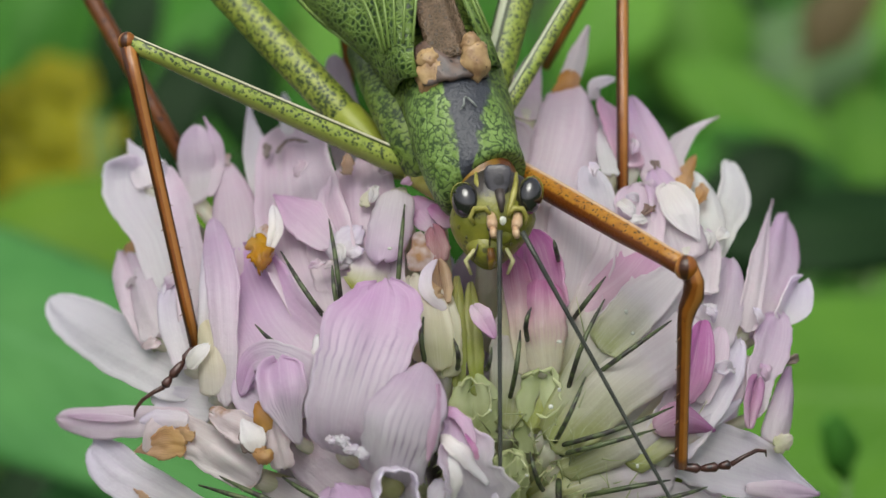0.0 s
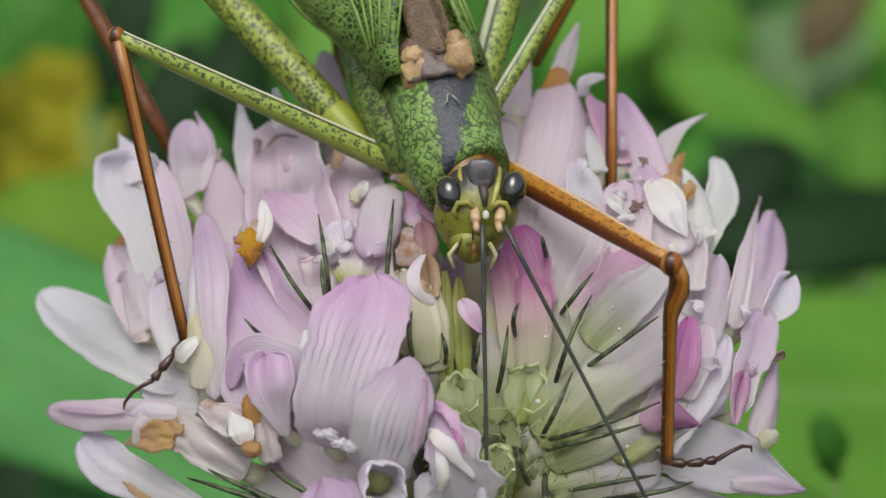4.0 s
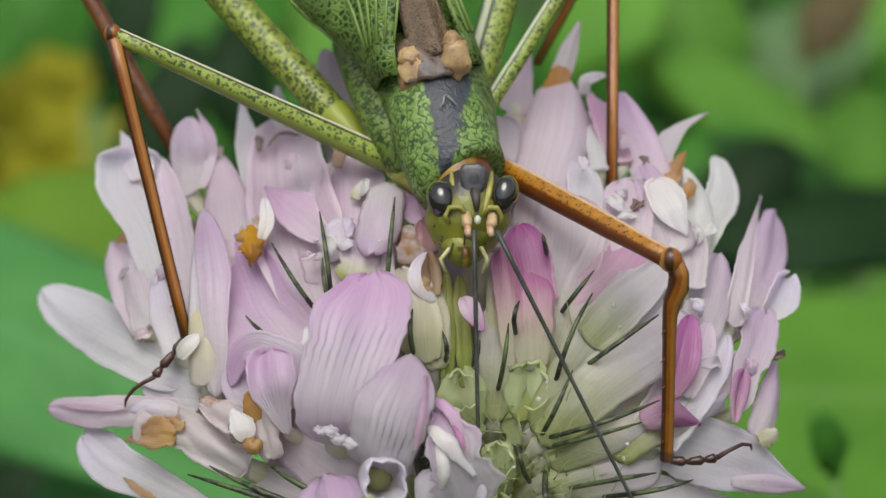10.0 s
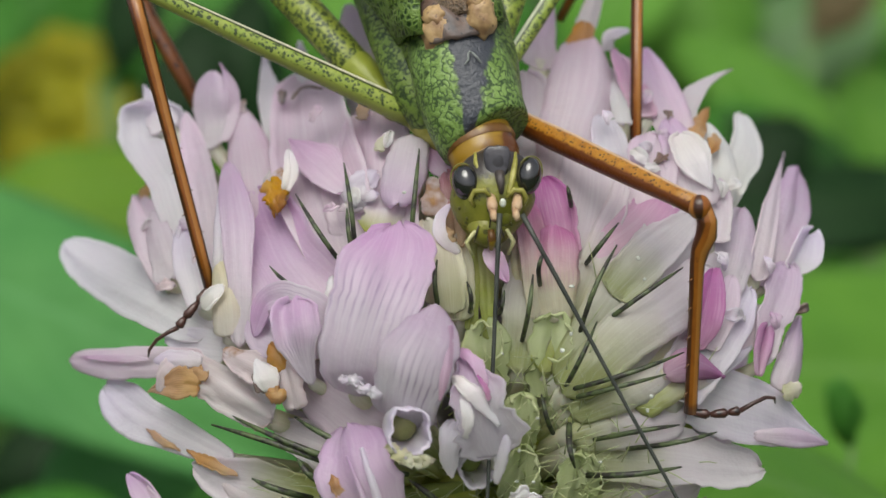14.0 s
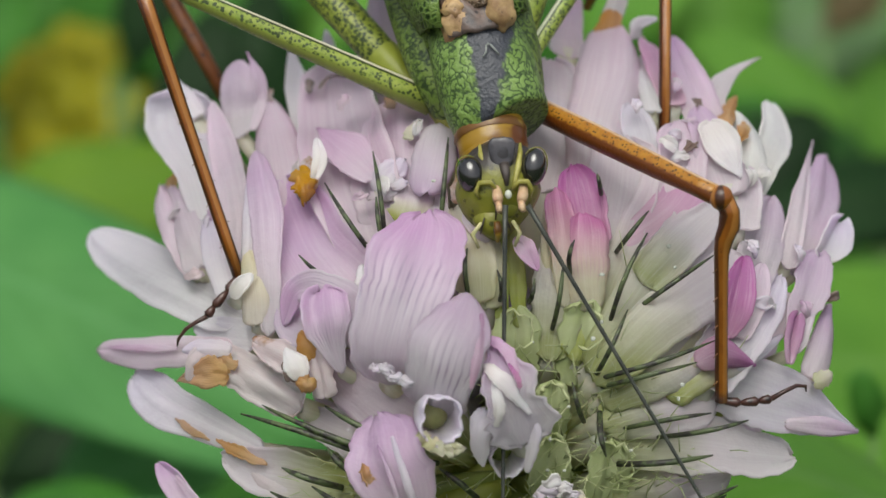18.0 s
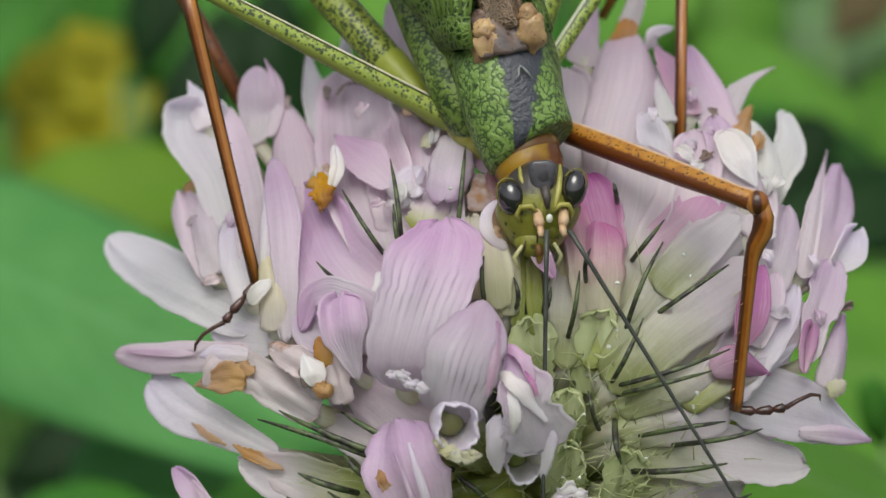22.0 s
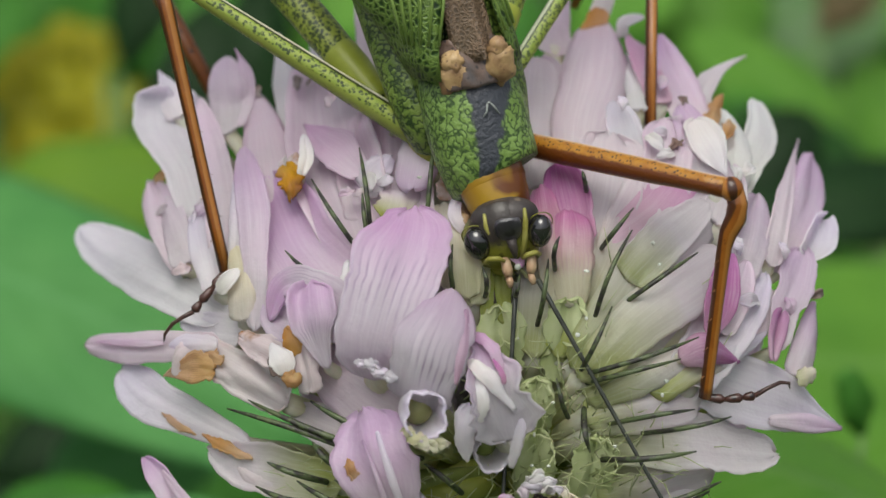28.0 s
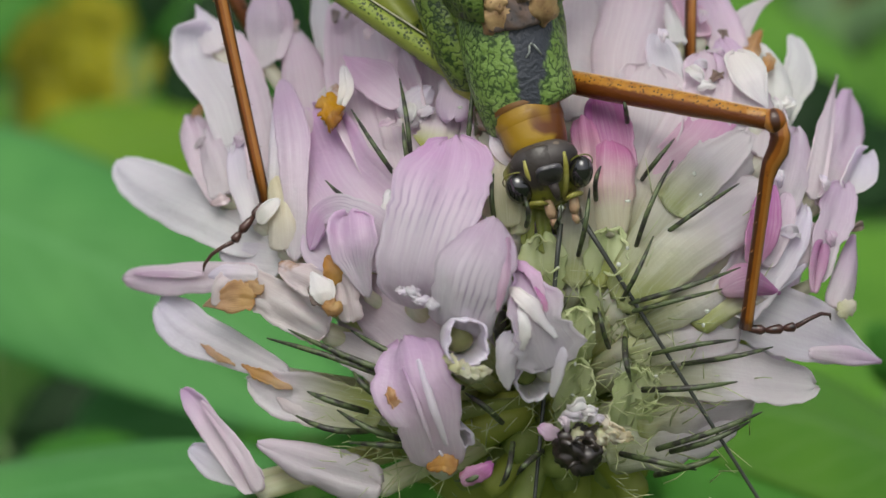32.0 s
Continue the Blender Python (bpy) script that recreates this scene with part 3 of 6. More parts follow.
def far(px, py, depth, w, h, ang, mat):
    """A leaf of the meadow far behind the flower."""
    c = spot(px, py, depth)
    k = (REACH + depth) / PXF
    d = V(math.cos(radians(ang)), 0.25, math.sin(radians(ang)))
    FAR_SEED[0] += 1
    return meadow_leaf(c - d * h * k / 2, c + d * h * k / 2, w * k, mat, KIND[mat], (random.uniform(-0.3, 0.3), -0.8, 0.6), 0.12, 0.1, FAR_SEED[0])


meadow_leaf(spot(-560, 400, 92), spot(560, 880, 78), 16.6, LEAF_TEAL, "broad soft green leaf close behind the flower", (0.1, -0.9, 0.5), 0.10, 0.05, 3)
meadow_leaf(spot(-420, 1180, 32), spot(420, 1060, 26), 7.0, LEAF_TEAL, "green leaf low behind the flower head", (0.0, -0.55, 0.85), 0.1, 0.1, 4)
meadow_leaf(spot(2050, 715, 128), spot(1190, 690, 112), 22.5, LEAF_BRIGHT, "bright yellow-green leaf beside the flower", (-0.1, -0.9, 0.45), 0.08, 0.06, 5)
meadow_leaf(spot(1900, 1250, 36), spot(1020, 940, 26), 10.5, LEAF_BRIGHT, "broad green leaf under the flower head", (0.0, -0.55, 0.85), 0.1, 0.08, 6)
meadow_leaf(spot(1500, 845, 43), spot(1464, 740, 42), 1.9, LEAF_MID, "small dark green leaflet beside a bright leaf", (0.5, -0.6, -0.5), 0.2, 0.1, 7)

# LEAF_DARK and LEAF_DUSK fill dark gaps with shade-coloured leaves
far(40, 60, 260, 330, 420, 70, LEAF_MID)
far(330, 70, 230, 260, 420, 40, LEAF_MID)
far(150, 430, 190, 290, 460, 15, LEAF_BRIGHT)
far(30, 350, 268, 260, 300, 60, LEAF_BRIGHT)
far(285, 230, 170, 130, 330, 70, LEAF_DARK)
far(560, 60, 240, 300, 520, 20, LEAF_BRIGHT)
far(760, 150, 250, 300, 400, 60, LEAF_MID)
far(1190, 70, 220, 230, 420, 110, LEAF_BRIGHT)
far(1060, 30, 210, 200, 300, 60, LEAF_BRIGHT)
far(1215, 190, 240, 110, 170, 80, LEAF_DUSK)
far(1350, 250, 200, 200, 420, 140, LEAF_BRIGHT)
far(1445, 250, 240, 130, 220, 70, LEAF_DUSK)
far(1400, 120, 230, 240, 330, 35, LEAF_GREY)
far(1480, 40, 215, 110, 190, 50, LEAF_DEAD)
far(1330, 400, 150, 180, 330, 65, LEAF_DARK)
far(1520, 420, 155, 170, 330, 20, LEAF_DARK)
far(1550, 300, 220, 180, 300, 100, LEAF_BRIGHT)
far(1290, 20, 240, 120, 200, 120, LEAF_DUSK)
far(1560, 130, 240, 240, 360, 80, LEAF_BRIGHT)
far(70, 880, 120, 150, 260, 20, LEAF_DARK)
far(190, 960, 90, 260, 380, 30, LEAF_TEAL)
far(60, 1040, 70, 200, 330, 10, LEAF_MID)
far(1300, 1060, 60, 260, 420, 160, LEAF_MID)
far(30, 1010, 160, 240, 360, 20, LEAF_DARK)
far(1500, 1010, 130, 240, 400, 30, LEAF_BRIGHT)
far(1380, 1120, 140, 200, 300, 50, LEAF_DEAD)
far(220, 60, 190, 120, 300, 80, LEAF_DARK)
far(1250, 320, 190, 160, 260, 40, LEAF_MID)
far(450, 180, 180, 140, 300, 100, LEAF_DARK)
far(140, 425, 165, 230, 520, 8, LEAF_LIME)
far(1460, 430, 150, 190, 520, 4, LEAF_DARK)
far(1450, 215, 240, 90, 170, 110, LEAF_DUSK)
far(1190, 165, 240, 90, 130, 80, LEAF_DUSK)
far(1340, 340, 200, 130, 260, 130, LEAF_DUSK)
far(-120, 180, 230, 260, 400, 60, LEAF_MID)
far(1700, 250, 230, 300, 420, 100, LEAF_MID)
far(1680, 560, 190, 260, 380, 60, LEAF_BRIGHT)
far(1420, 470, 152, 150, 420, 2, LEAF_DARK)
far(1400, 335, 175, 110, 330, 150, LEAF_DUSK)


def yellow_flower(c, r, label):
    c = Vector(c)
    foot = c + V(0, 8, 0)
    foot = foot + DOWN * (to_soil(foot) + 1)
    ob = thing("yellow_flower", foot, label, "flower", "yellow meadow flowers")
    n = V(0.1, -0.85, 0.5).normalized()
    a = n.orthogonal().normalized()
    b = n.cross(a)
    for i in range(6):
        w = 2 * math.pi * i / 6
        d = a * math.cos(w) + b * math.sin(w)
        part("petal", petal(c + d * r * 0.12, c + d * r + n * r * 0.2, n, r * 0.9, 0.25, -0.05, 0.08, 0.04, 0.3, 0.6, 60 + i, 8, 8, 0.0, 0.15), YELLOW, ob)
    part("flower_centre", ball(c + n * r * 0.08, (r * 0.22, r * 0.22, r * 0.22)), YELLOW, ob)
    part("flower_stalk", sweep([foot, foot.lerp(c, 0.4) + V(4, 0, 0), foot.lerp(c, 0.8) + V(2, 0, 0), c], [0.9, 0.8, 0.7, 0.6]), STALK, ob)


for x, y, dp, r in ((25, 215, 250, 6.4), (95, 270, 235, 8.0), (155, 230, 250, 6.6), (60, 310, 235, 6.8), (100, 165, 250, 6.2)):
    yellow_flower(spot(x, y, dp), r, "yellow buttercup on a thin green stalk")

fill = Shape()
rf = random.Random(5)
for i in range(900):
    c = V(rf.uniform(-330, 330), rf.uniform(240, 900), 0)
    lift = rf.uniform(20, 150 if c.y < 420 else 90)
    c = c + DOWN * (to_soil(c) - lift)
    d = V(rf.uniform(-1, 1), rf.uniform(-0.6, 0.3), rf.uniform(-0.1, 1)).normalized()
    L = rf.uniform(22, 60)
    q = petal(c, c + d * L, (rf.uniform(-0.5, 0.5), -0.7, 0.8), L * rf.uniform(0.3, 0.55), 0.15, 0.15, 0, 0.03, 0.1, 0.45, i, 4, 5, 0, 0.3)
    fill.add(q.v, q.f, q.uv)
    stem = sweep([c + DOWN * lift, c], [0.8, 0.6], 4)
    fill.add(stem.v, stem.f, stem.uv)
fill_ob = new("meadow_foliage", fill.mesh("meadow_foliage", LEAF_MID, V(0, 0, 0)))
fill_ob.matrix_world = TILT
tagged(fill_ob, "dense low meadow plants out of focus", "plants", "", "stuff")

# ---- the clover flower head ----
HEART = spot(840, 960, 3.0)
DOME = 14.0


def dome(px, py, lift=0.0):
    """A place on the rounded front of the flower head."""
    a = (px - 784) * REACH / PXF - HEART.x
    b = (441 - py) * REACH / PXF - HEART.z
    return spot(px, py, HEART.y - 0.62 * math.sqrt(max(0.0, DOME * DOME - a * a - b * b)) - lift)


head_label = "pale pink clover flower head with ragged half-open petals on a stem"
clover = thing("clover_flower", HEART + DOWN * (to_soil(HEART) + 1), head_label, "flower")
down_pts = [HEART + DOWN * (to_soil(HEART) + 1) * k + V(3 * math.sin(3.1 * k), 4 * math.sin(3.1 * k), 0) for k in (1, 0.75, 0.5, 0.25, 0.08, 0)]
part("stem", sweep(down_pts, [1.3, 1.25, 1.2, 1.15, 1.3, 2.2], 12), STALK, clover, "slender green stem")
part("receptacle", ball(HEART + V(0, -0.5, 0.3), (4.3, 4.0, 4.3), None, 22, 16), CALYX, clover, "pale green heart of the flower")


def glide(rows, v):
    """A smooth run through rows of numbers, v from 0 to 1."""
    n = len(rows) - 1
    k = min(n - 1, int(v * n))
    f = v * n - k
    p = [rows[max(0, min(n, k + d))] for d in (-1, 0, 1, 2)]
    out = []
    for a, b, c, d in zip(*p):
        out.append(b + 0.5 * f * (c - a + f * (2 * a - 5 * b + 4 * c - d + f * (3 * (b - c) + d - a))))
    return out


SEED = [0]


def blade(axis, widths, arch=0.2, turn=0.0, tip=0.25, blunt=2.2, rag=0.03, curl=0.0, ruffle=0.04, wave=0.0, foot=0.12, nu=14, nv=22, thick=0.045, seed=None, gutter=0.0):
    """A petal along an axis of (across, down, lift) over the dome, from its base to its tip. widths follow the axis; arch bows it
    towards the viewer, turn twists it about its axis in degrees, tip is the rounded share of its length, curl rolls its rims forward,
    gutter sinks its middle."""
    SEED[0] += 1
    rnd = random.Random(seed if seed is not None else SEED[0] + 4000)
    ph = [rnd.uniform(0, 6.28) for _ in range(6)]
    arch *= 0.62
    rag = rag * 1.5 + 0.03
    curl += rnd.uniform(-0.2, 0.35)
    turn += rnd.uniform(-14, 14)
    lines = [(rnd.uniform(-0.6, 0.6), rnd.uniform(-0.16, 0.16)) for _ in range(2)]
    pts = [tuple(dome(*p)) for p in axis]
    unit = REACH / PXF
    wid = [(w * unit,) for w in widths]

    def fn(u, v):
        x = 2 * u - 1
        p = Vector(glide(pts, v))
        e = 0.012
        d = (Vector(glide(pts, min(1.0, v + e))) - Vector(glide(pts, max(0.0, v - e)))).normalized()
        n = (p - HEART).normalized() * 0.45 + V(0, -0.9, 0.1)
        n = n - d * n.dot(d)
        n = n.normalized()
        s = n.cross(d)
        if turn:
            q = Matrix.Rotation(radians(turn) * (0.4 + 0.6 * v), 3, d)
            n, s = q @ n, q @ s
        w = max(0.02, glide(wid, v)[0])
        full = w
        if v > 1 - tip:
            k = (v - 1 + tip) / tip
            w *= max(0.04, 1 - (k * 0.99) ** blunt) ** (1 / blunt)
        if foot and v < foot:
            k = 1 - v / foot
            w *= max(0.04, 1 - (k * 0.99) ** 2) ** 0.5
        if rag:
            w *= 1 + rag * (1.2 * noise.noise((v * 5 + ph[0], 3.0 * (x > 0), ph[1])) + noise.noise((v * 17 + ph[2], 5.0 * (x > 0), ph[3])))
        torn = rag * 1.6 * noise.noise((x * 2.6 + ph[2], ph[3], 1.0)) * max(0.0, v - 0.6) * full
        torn += rag * 1.2 * noise.noise((x * 8 + ph[1], ph[4], 2.0)) * max(0.0, v - 0.75) * full
        out = arch * full * 0.5 * (1 - x * x) - gutter * full * math.exp(-(x * 3.0) ** 2) + curl * full * max(0.0, abs(x) - 0.55) ** 2 * 2.2
        out += ruffle * full * (noise.noise((x * 1.5 + ph[3], v * 2.4 + ph[0], ph[5])) + 0.5 * noise.noise((x * 3.5 + ph[1], v * 5, ph[2])))
        out += wave * full * math.sin(5.5 * x + ph[4] + 2 * v) * v
        for at, deep in lines:
            out += deep * full * (abs(x - at - 0.25 * math.sin(2.2 * v + ph[0])) - 0.5) * min(1.0, 2 * v)
        out += 0.003 * full * math.sin(15 * x + 2.0 * noise.noise((v * 3, ph[2], 0)) + ph[5]) * min(1.0, 2 * v)
        return p + s * (x * w * 0.5) + n * out + d * torn * 2.0
    return sheet(fn, nu, nv, thick)


def floret(kind, axis, widths, label="", rooted=True, **how):
    """One floret: a pale tube from the heart that carries a petal."""
    shape = blade(axis, widths, **how)
    host = clover
    if rooted:
        base = dome(*axis[0])
        nxt = dome(*axis[1])
        r = min(0.8, max(0.2, widths[0] * REACH / PXF * 0.32))
        root = HEART + (base - HEART) * 0.3
        inn = V(0, 0.25, 0)
        host = part("floret", sweep([root, root.lerp(base, 0.5) + inn, base + inn, base.lerp(nxt, 0.25) + inn], [r * 0.7, r * 0.95, r, r * 0.75], 12, 0.8), TUBE, clover, "", base)
    return part("petal", shape, PETALS[kind], host, label)


# -- broad pale petals that close the dome
floret("P", [(640, 690, 0), (590, 560, 0), (540, 400, 0), (518, 238, -0.4)], [80, 130, 160, 125], "broad pale pink petal", tip=0.16, blunt=3.0, arch=0.14)
floret("K", [(630, 730, 0.3), (560, 660, 0.5), (475, 560, 0.5), (425, 440, 0.3)], [90, 150, 150, 110], arch=0.16, tip=0.2)
floret("P", [(700, 640, 0.2), (660, 520, 0.3), (640, 400, 0.2), (635, 290, 0)], [90, 120, 130, 120], arch=0.1, tip=0.2)
floret("P", [(420, 640, 0.1), (425, 480, 0.2), (412, 370, 0), (396, 285, -0.2)], [90, 100, 85, 40], tip=0.3)
floret("P", [(600, 520, 0), (590, 420, 0.1), (600, 330, 0)], [80, 90, 70], arch=0.1)
floret("W", [(480, 360, -1.2), (462, 300, -1.2), (447, 235, -1.3), (441, 178, -1.4)], [60, 55, 36, 14], "white pointed petal standing up", blunt=1.4, tip=0.5)
floret("W", [(530, 330, -1.5), (515, 250, -1.5), (503, 165, -1.5)], [50, 40, 20], tip=0.4)
floret("K", [(640, 340, -1.4), (615, 240, -1.4), (590, 100, -1.5)], [70, 70, 40], "lilac petal behind the wings")
floret("P", [(975, 450, 0), (985, 340, 0), (1008, 240, 0), (1015, 158, -0.2)], [80, 112, 122, 88], "broad blush-tinted pale petal", tip=0.2, blunt=2.6, arch=0.22)
floret("P", [(880, 460, -0.6), (890, 330, -0.6), (900, 220, -0.8)], [110, 120, 90], arch=0.12)
floret("T", [(1000, 185, 0.1), (1003, 160, 0.1), (1010, 128, 0)], [60, 52, 34], "orange-tan dead petal edge", False, rag=0.12)
floret("K", [(930, 215, -1), (930, 160, -1), (948, 92, -1.2)], [60, 62, 30], tip=0.5, gutter=0.1)
floret("P", [(1005, 150, -0.6), (1022, 100, -0.8), (1041, 46, -1)], [40, 34, 18], "lilac petal tip", tip=0.5, blunt=1.4)
floret("W", [(1050, 175, 0.2), (1055, 150, 0.4), (1088, 140, 0.3)], [24, 22, 10], "small white curled petal end", False, tip=0.4)
floret("W", [(1085, 310, -0.2), (1072, 260, -0.2), (1052, 205, -0.2)], [40, 36, 26], tip=0.4)
floret("O", [(1120, 300, 0.1), (1092, 235, 0.2), (1066, 180, 0.1)], [50, 56, 40], "rose-purple petal with a folded rim", tip=0.35, curl=0.3)
floret("K", [(1185, 350, 0.3), (1150, 262, 0.4), (1117, 174, 0.3)], [70, 76, 36], tip=0.4, gutter=0.06)
floret("W", [(1072, 430, 0), (1060, 370, 0), (1040, 300, 0)], [70, 70, 50], tip=0.3)
floret("P", [(1130, 480, 0.4), (1130, 400, 0.6), (1122, 330, 0.4)], [80, 84, 66], tip=0.3)
floret("P", [(1185, 320, 0.2), (1195, 270, 0.2), (1225, 234, 0.1), (1272, 207, 0)], [44, 42, 26, 10], "pointed pale petal like a spike", tip=0.5, blunt=1.3, arch=0.3)
floret("T", [(1207, 345, 0.5), (1212, 315, 0.5), (1230, 278, 0.4)], [22, 30, 10], "tan dead petal edge", False, rag=0.1)
floret("S", [(1255, 450, 0.2), (1248, 380, 0.2), (1226, 310, 0.1)], [50, 66, 44], "pure white rounded petal", tip=0.35)
floret("S", [(1262, 465, 0), (1280, 400, 0), (1297, 345, 0), (1290, 290, 0)], [24, 56, 70, 58], "pure white rounded petal", tip=0.4)
floret("K", [(1215, 460, 0.8), (1195, 400, 1.0), (1178, 350, 1.0), (1158, 300, 0.9)], [90, 84, 72, 46], "crumpled lilac petal", tip=0.3, ruffle=0.12, gutter=0.08)
floret("S", [(1180, 330, 1.4), (1205, 375, 1.6), (1238, 428, 1.3)], [46, 64, 18], "white-pink folded petal end", False, tip=0.5, blunt=1.5, curl=0.3, foot=0.2)
floret("P", [(1225, 520, 0.7), (1240, 460, 0.6), (1245, 410, 0.5)], [80, 66, 44], tip=0.4)
# -- petals along the far rim
floret("K", [(1250, 620, 0.5), (1275, 545, 0.4), (1290, 460, 0.2)], [70, 80, 50], tip=0.3, wave=0.06)
floret("K", [(1330, 600, 0.2), (1358, 520, 0.2), (1384, 450, 0.1), (1392, 386, 0)], [36, 64, 78, 62], "tall rounded lilac petal", tip=0.35, gutter=0.05)
floret("P", [(1318, 590, 0.5), (1335, 500, 0.6), (1350, 425, 0.5), (1366, 355, 0.4)], [40, 40, 30, 12], "narrow folded petal edge", tip=0.5, blunt=1.3)
floret("W", [(1372, 570, 0.3), (1395, 545, 0.3), (1412, 500, 0.2)], [30, 62, 50], "small cupped whitish petal", tip=0.5, curl=0.5, gutter=0.2)
floret("K", [(1330, 742, 0.7), (1342, 680, 0.7), (1362, 620, 0.6), (1378, 560, 0.4)], [34, 46, 66, 52], "torn lilac petal", tip=0.3, rag=0.1, wave=0.06)
floret("M", [(1326, 758, 1.0), (1330, 715, 1.0), (1340, 668, 0.9)], [12, 32, 34], "dark rose folded petal end", False, tip=0.3, gutter=0.2)
floret("K", [(1365, 785, 0.4), (1385, 720, 0.4), (1397, 650, 0.3)], [50, 46, 22], tip=0.4, blunt=1.6)
floret("C", [(1370, 790, 0.8), (1385, 785, 0.8), (1400, 775, 0.8)], [24, 30, 16], "yellowish crumpled petal base", False, rag=0.2)
floret("W", [(1170, 800, 0.5), (1240, 690, 0.6), (1305, 600, 0.4)], [90, 100, 60], tip=0.3)
floret("G", [(1090, 800, 0.4), (1210, 720, 0.5), (1330, 640, 0.2)], [100, 110, 70], tip=0.3)
floret("M", [(1212, 715, 0.9), (1230, 650, 1.3), (1244, 568, 1.1)], [26, 56, 34], "magenta hooded petal behind the leg", tip=0.4, gutter=0.16, curl=0.3)
floret("P", [(1235, 715, 0.9), (1265, 640, 0.9), (1275, 580, 0.7)], [36, 42, 30], tip=0.4)
floret("M", [(1160, 760, 0.9), (1205, 742, 1.2), (1264, 762, 0.9)], [26, 58, 14], "magenta pointed petal lying flat", tip=0.55, blunt=1.4, arch=0.3)
floret("W", [(1225, 760, 0.8), (1260, 745, 0.8), (1312, 708, 0.7)], [30, 26, 14], "white petal strip", False, tip=0.4)
floret("W", [(1130, 775, 0.0), (1230, 800, 0.0), (1330, 830, 0.1), (1449, 874, 0.0)], [70, 112, 104, 22], "white petal with a lilac point", tip=0.3, blunt=1.5, arch=0.3)
floret("K", [(1320, 865, 0.4), (1390, 868, 0.45), (1449, 876, 0.2)], [16, 30, 10], "lilac lower rim of a petal", False, tip=0.4, blunt=1.4)
floret("G", [(1000, 905, 0.2), (1120, 905, 0.2), (1230, 915, 0.1), (1335, 925, 0)], [80, 100, 90, 62], tip=0.2, rag=0.08)
floret("G", [(1010, 985, 0), (1110, 970, 0), (1225, 950, -0.1)], [80, 90, 70], tip=0.25, rag=0.1)
floret("G", [(960, 1050, 0), (1080, 1030, 0), (1190, 1000, -0.1)], [80, 84, 50], tip=0.3, rag=0.1)
# -- the fan of pale tubes that spreads from the green heart
floret("G", [(940, 760, 0.2), (985, 600, 0.3), (1020, 470, 0.2), (1030, 360, 0)], [60, 100, 120, 120], arch=0.25, tip=0.15)
floret("G", [(950, 770, 0.1), (1030, 610, 0.2), (1085, 490, 0.1), (1120, 390, 0)], [60, 90, 100, 90], arch=0.25, tip=0.2)
floret("G", [(970, 780, 0.5), (1070, 640, 0.7), (1150, 540, 0.7), (1220, 455, 0.4)], [60, 100, 110, 90], arch=0.3, tip=0.2)
floret("G", [(980, 800, 0.6), (1080, 700, 0.9), (1170, 630, 0.9), (1240, 575, 0.6)], [60, 90, 100, 90], arch=0.3, tip=0.2)
floret("G", [(990, 830, 0.3), (1090, 775, 0.5), (1180, 715, 0.4), (1250, 665, 0.2)], [60, 84, 90, 70], arch=0.3, tip=0.2)
floret("G", [(990, 870, 0.2), (1090, 840, 0.2), (1190, 825, 0.0)], [60, 100, 90], arch=0.3, tip=0.25)
floret("G", [(900, 760, 0.2), (915, 650, 0.3), (930, 540, 0.1), (935, 450, 0)], [60, 90, 90, 70], arch=0.25, tip=0.2)
floret("O", [(1010, 560, 0.3), (1100, 495, 0.6), (1140, 452, 0.5), (1175, 430, 0.4)], [30, 70, 80, 60], "magenta petal behind the leg", tip=0.25)
floret("G", [(1060, 620, 0.9), (1130, 545, 1.0), (1205, 478, 0.8)], [70, 76, 50], tip=0.3)
# -- magenta and cream petals under the head
floret("M", [(975, 560, 0.4), (960, 500, 0.5), (948, 450, 0.45), (938, 410, 0.3)], [66, 78, 76, 54], "deep magenta rounded petal", tip=0.35, arch=0.2, seed=9)
floret("B", [(966, 668, 0.5), (958, 580, 0.8), (955, 500, 0.75)], [46, 82, 70], "rose petal fading to cream", tip=0.2, arch=0.3)
floret("B", [(926, 665, 0.4), (922, 560, 0.7), (908, 455, 0.5)], [24, 46, 50], "rose petal fading to cream", tip=0.25)
floret("N", [(838, 540, 1.4), (855, 565, 1.6), (876, 600, 1.4)], [22, 34, 14], "small purple petal with a white rim", False, tip=0.5, gutter=0.15, foot=0.3)
floret("C", [(790, 668, 0.7), (785, 590, 0.8), (768, 520, 0.6)], [50, 62, 54], "cream petal base", tip=0.25, rag=0.06)
floret("C", [(748, 640, 0.5), (738, 560, 0.6), (728, 490, 0.5)], [34, 44, 40], "cream petal base", tip=0.3, rag=0.06)
floret("C", [(905, 650, 0.3), (900, 570, 0.3), (898, 480, 0.3)], [30, 34, 26], "cream petal base", tip=0.3)
floret("N", [(780, 410, 0.4), (760, 385, 0.5), (728, 352, 0.4)], [40, 56, 40], "lilac-pink petal beside the head", tip=0.3)
floret("O", [(800, 400, 0.8), (782, 380, 0.9), (760, 368, 0.9)], [30, 36, 20], "rose petal fold", False, tip=0.4)
floret("R", [(778, 462, 0.7), (774, 430, 0.9), (766, 402, 0.8)], [34, 36, 26], "dark red torn petal", False, rag=0.1, gutter=0.15)
floret("D", [(745, 480, 0.6), (745, 450, 0.8), (748, 415, 0.7)], [40, 44, 30], "beige shrivelled petal", False, rag=0.12)
floret("T", [(785, 540, 0.9), (782, 505, 0.8), (776, 460, 0.9)], [24, 36, 26], "orange-brown hollow petal", False, gutter=0.35)
floret("W", [(788, 548, 1.2), (758, 520, 1.5), (754, 490, 1.4), (772, 462, 1.2)], [16, 22, 20, 10], "white curled rim of a torn petal", False, arch=0.5)
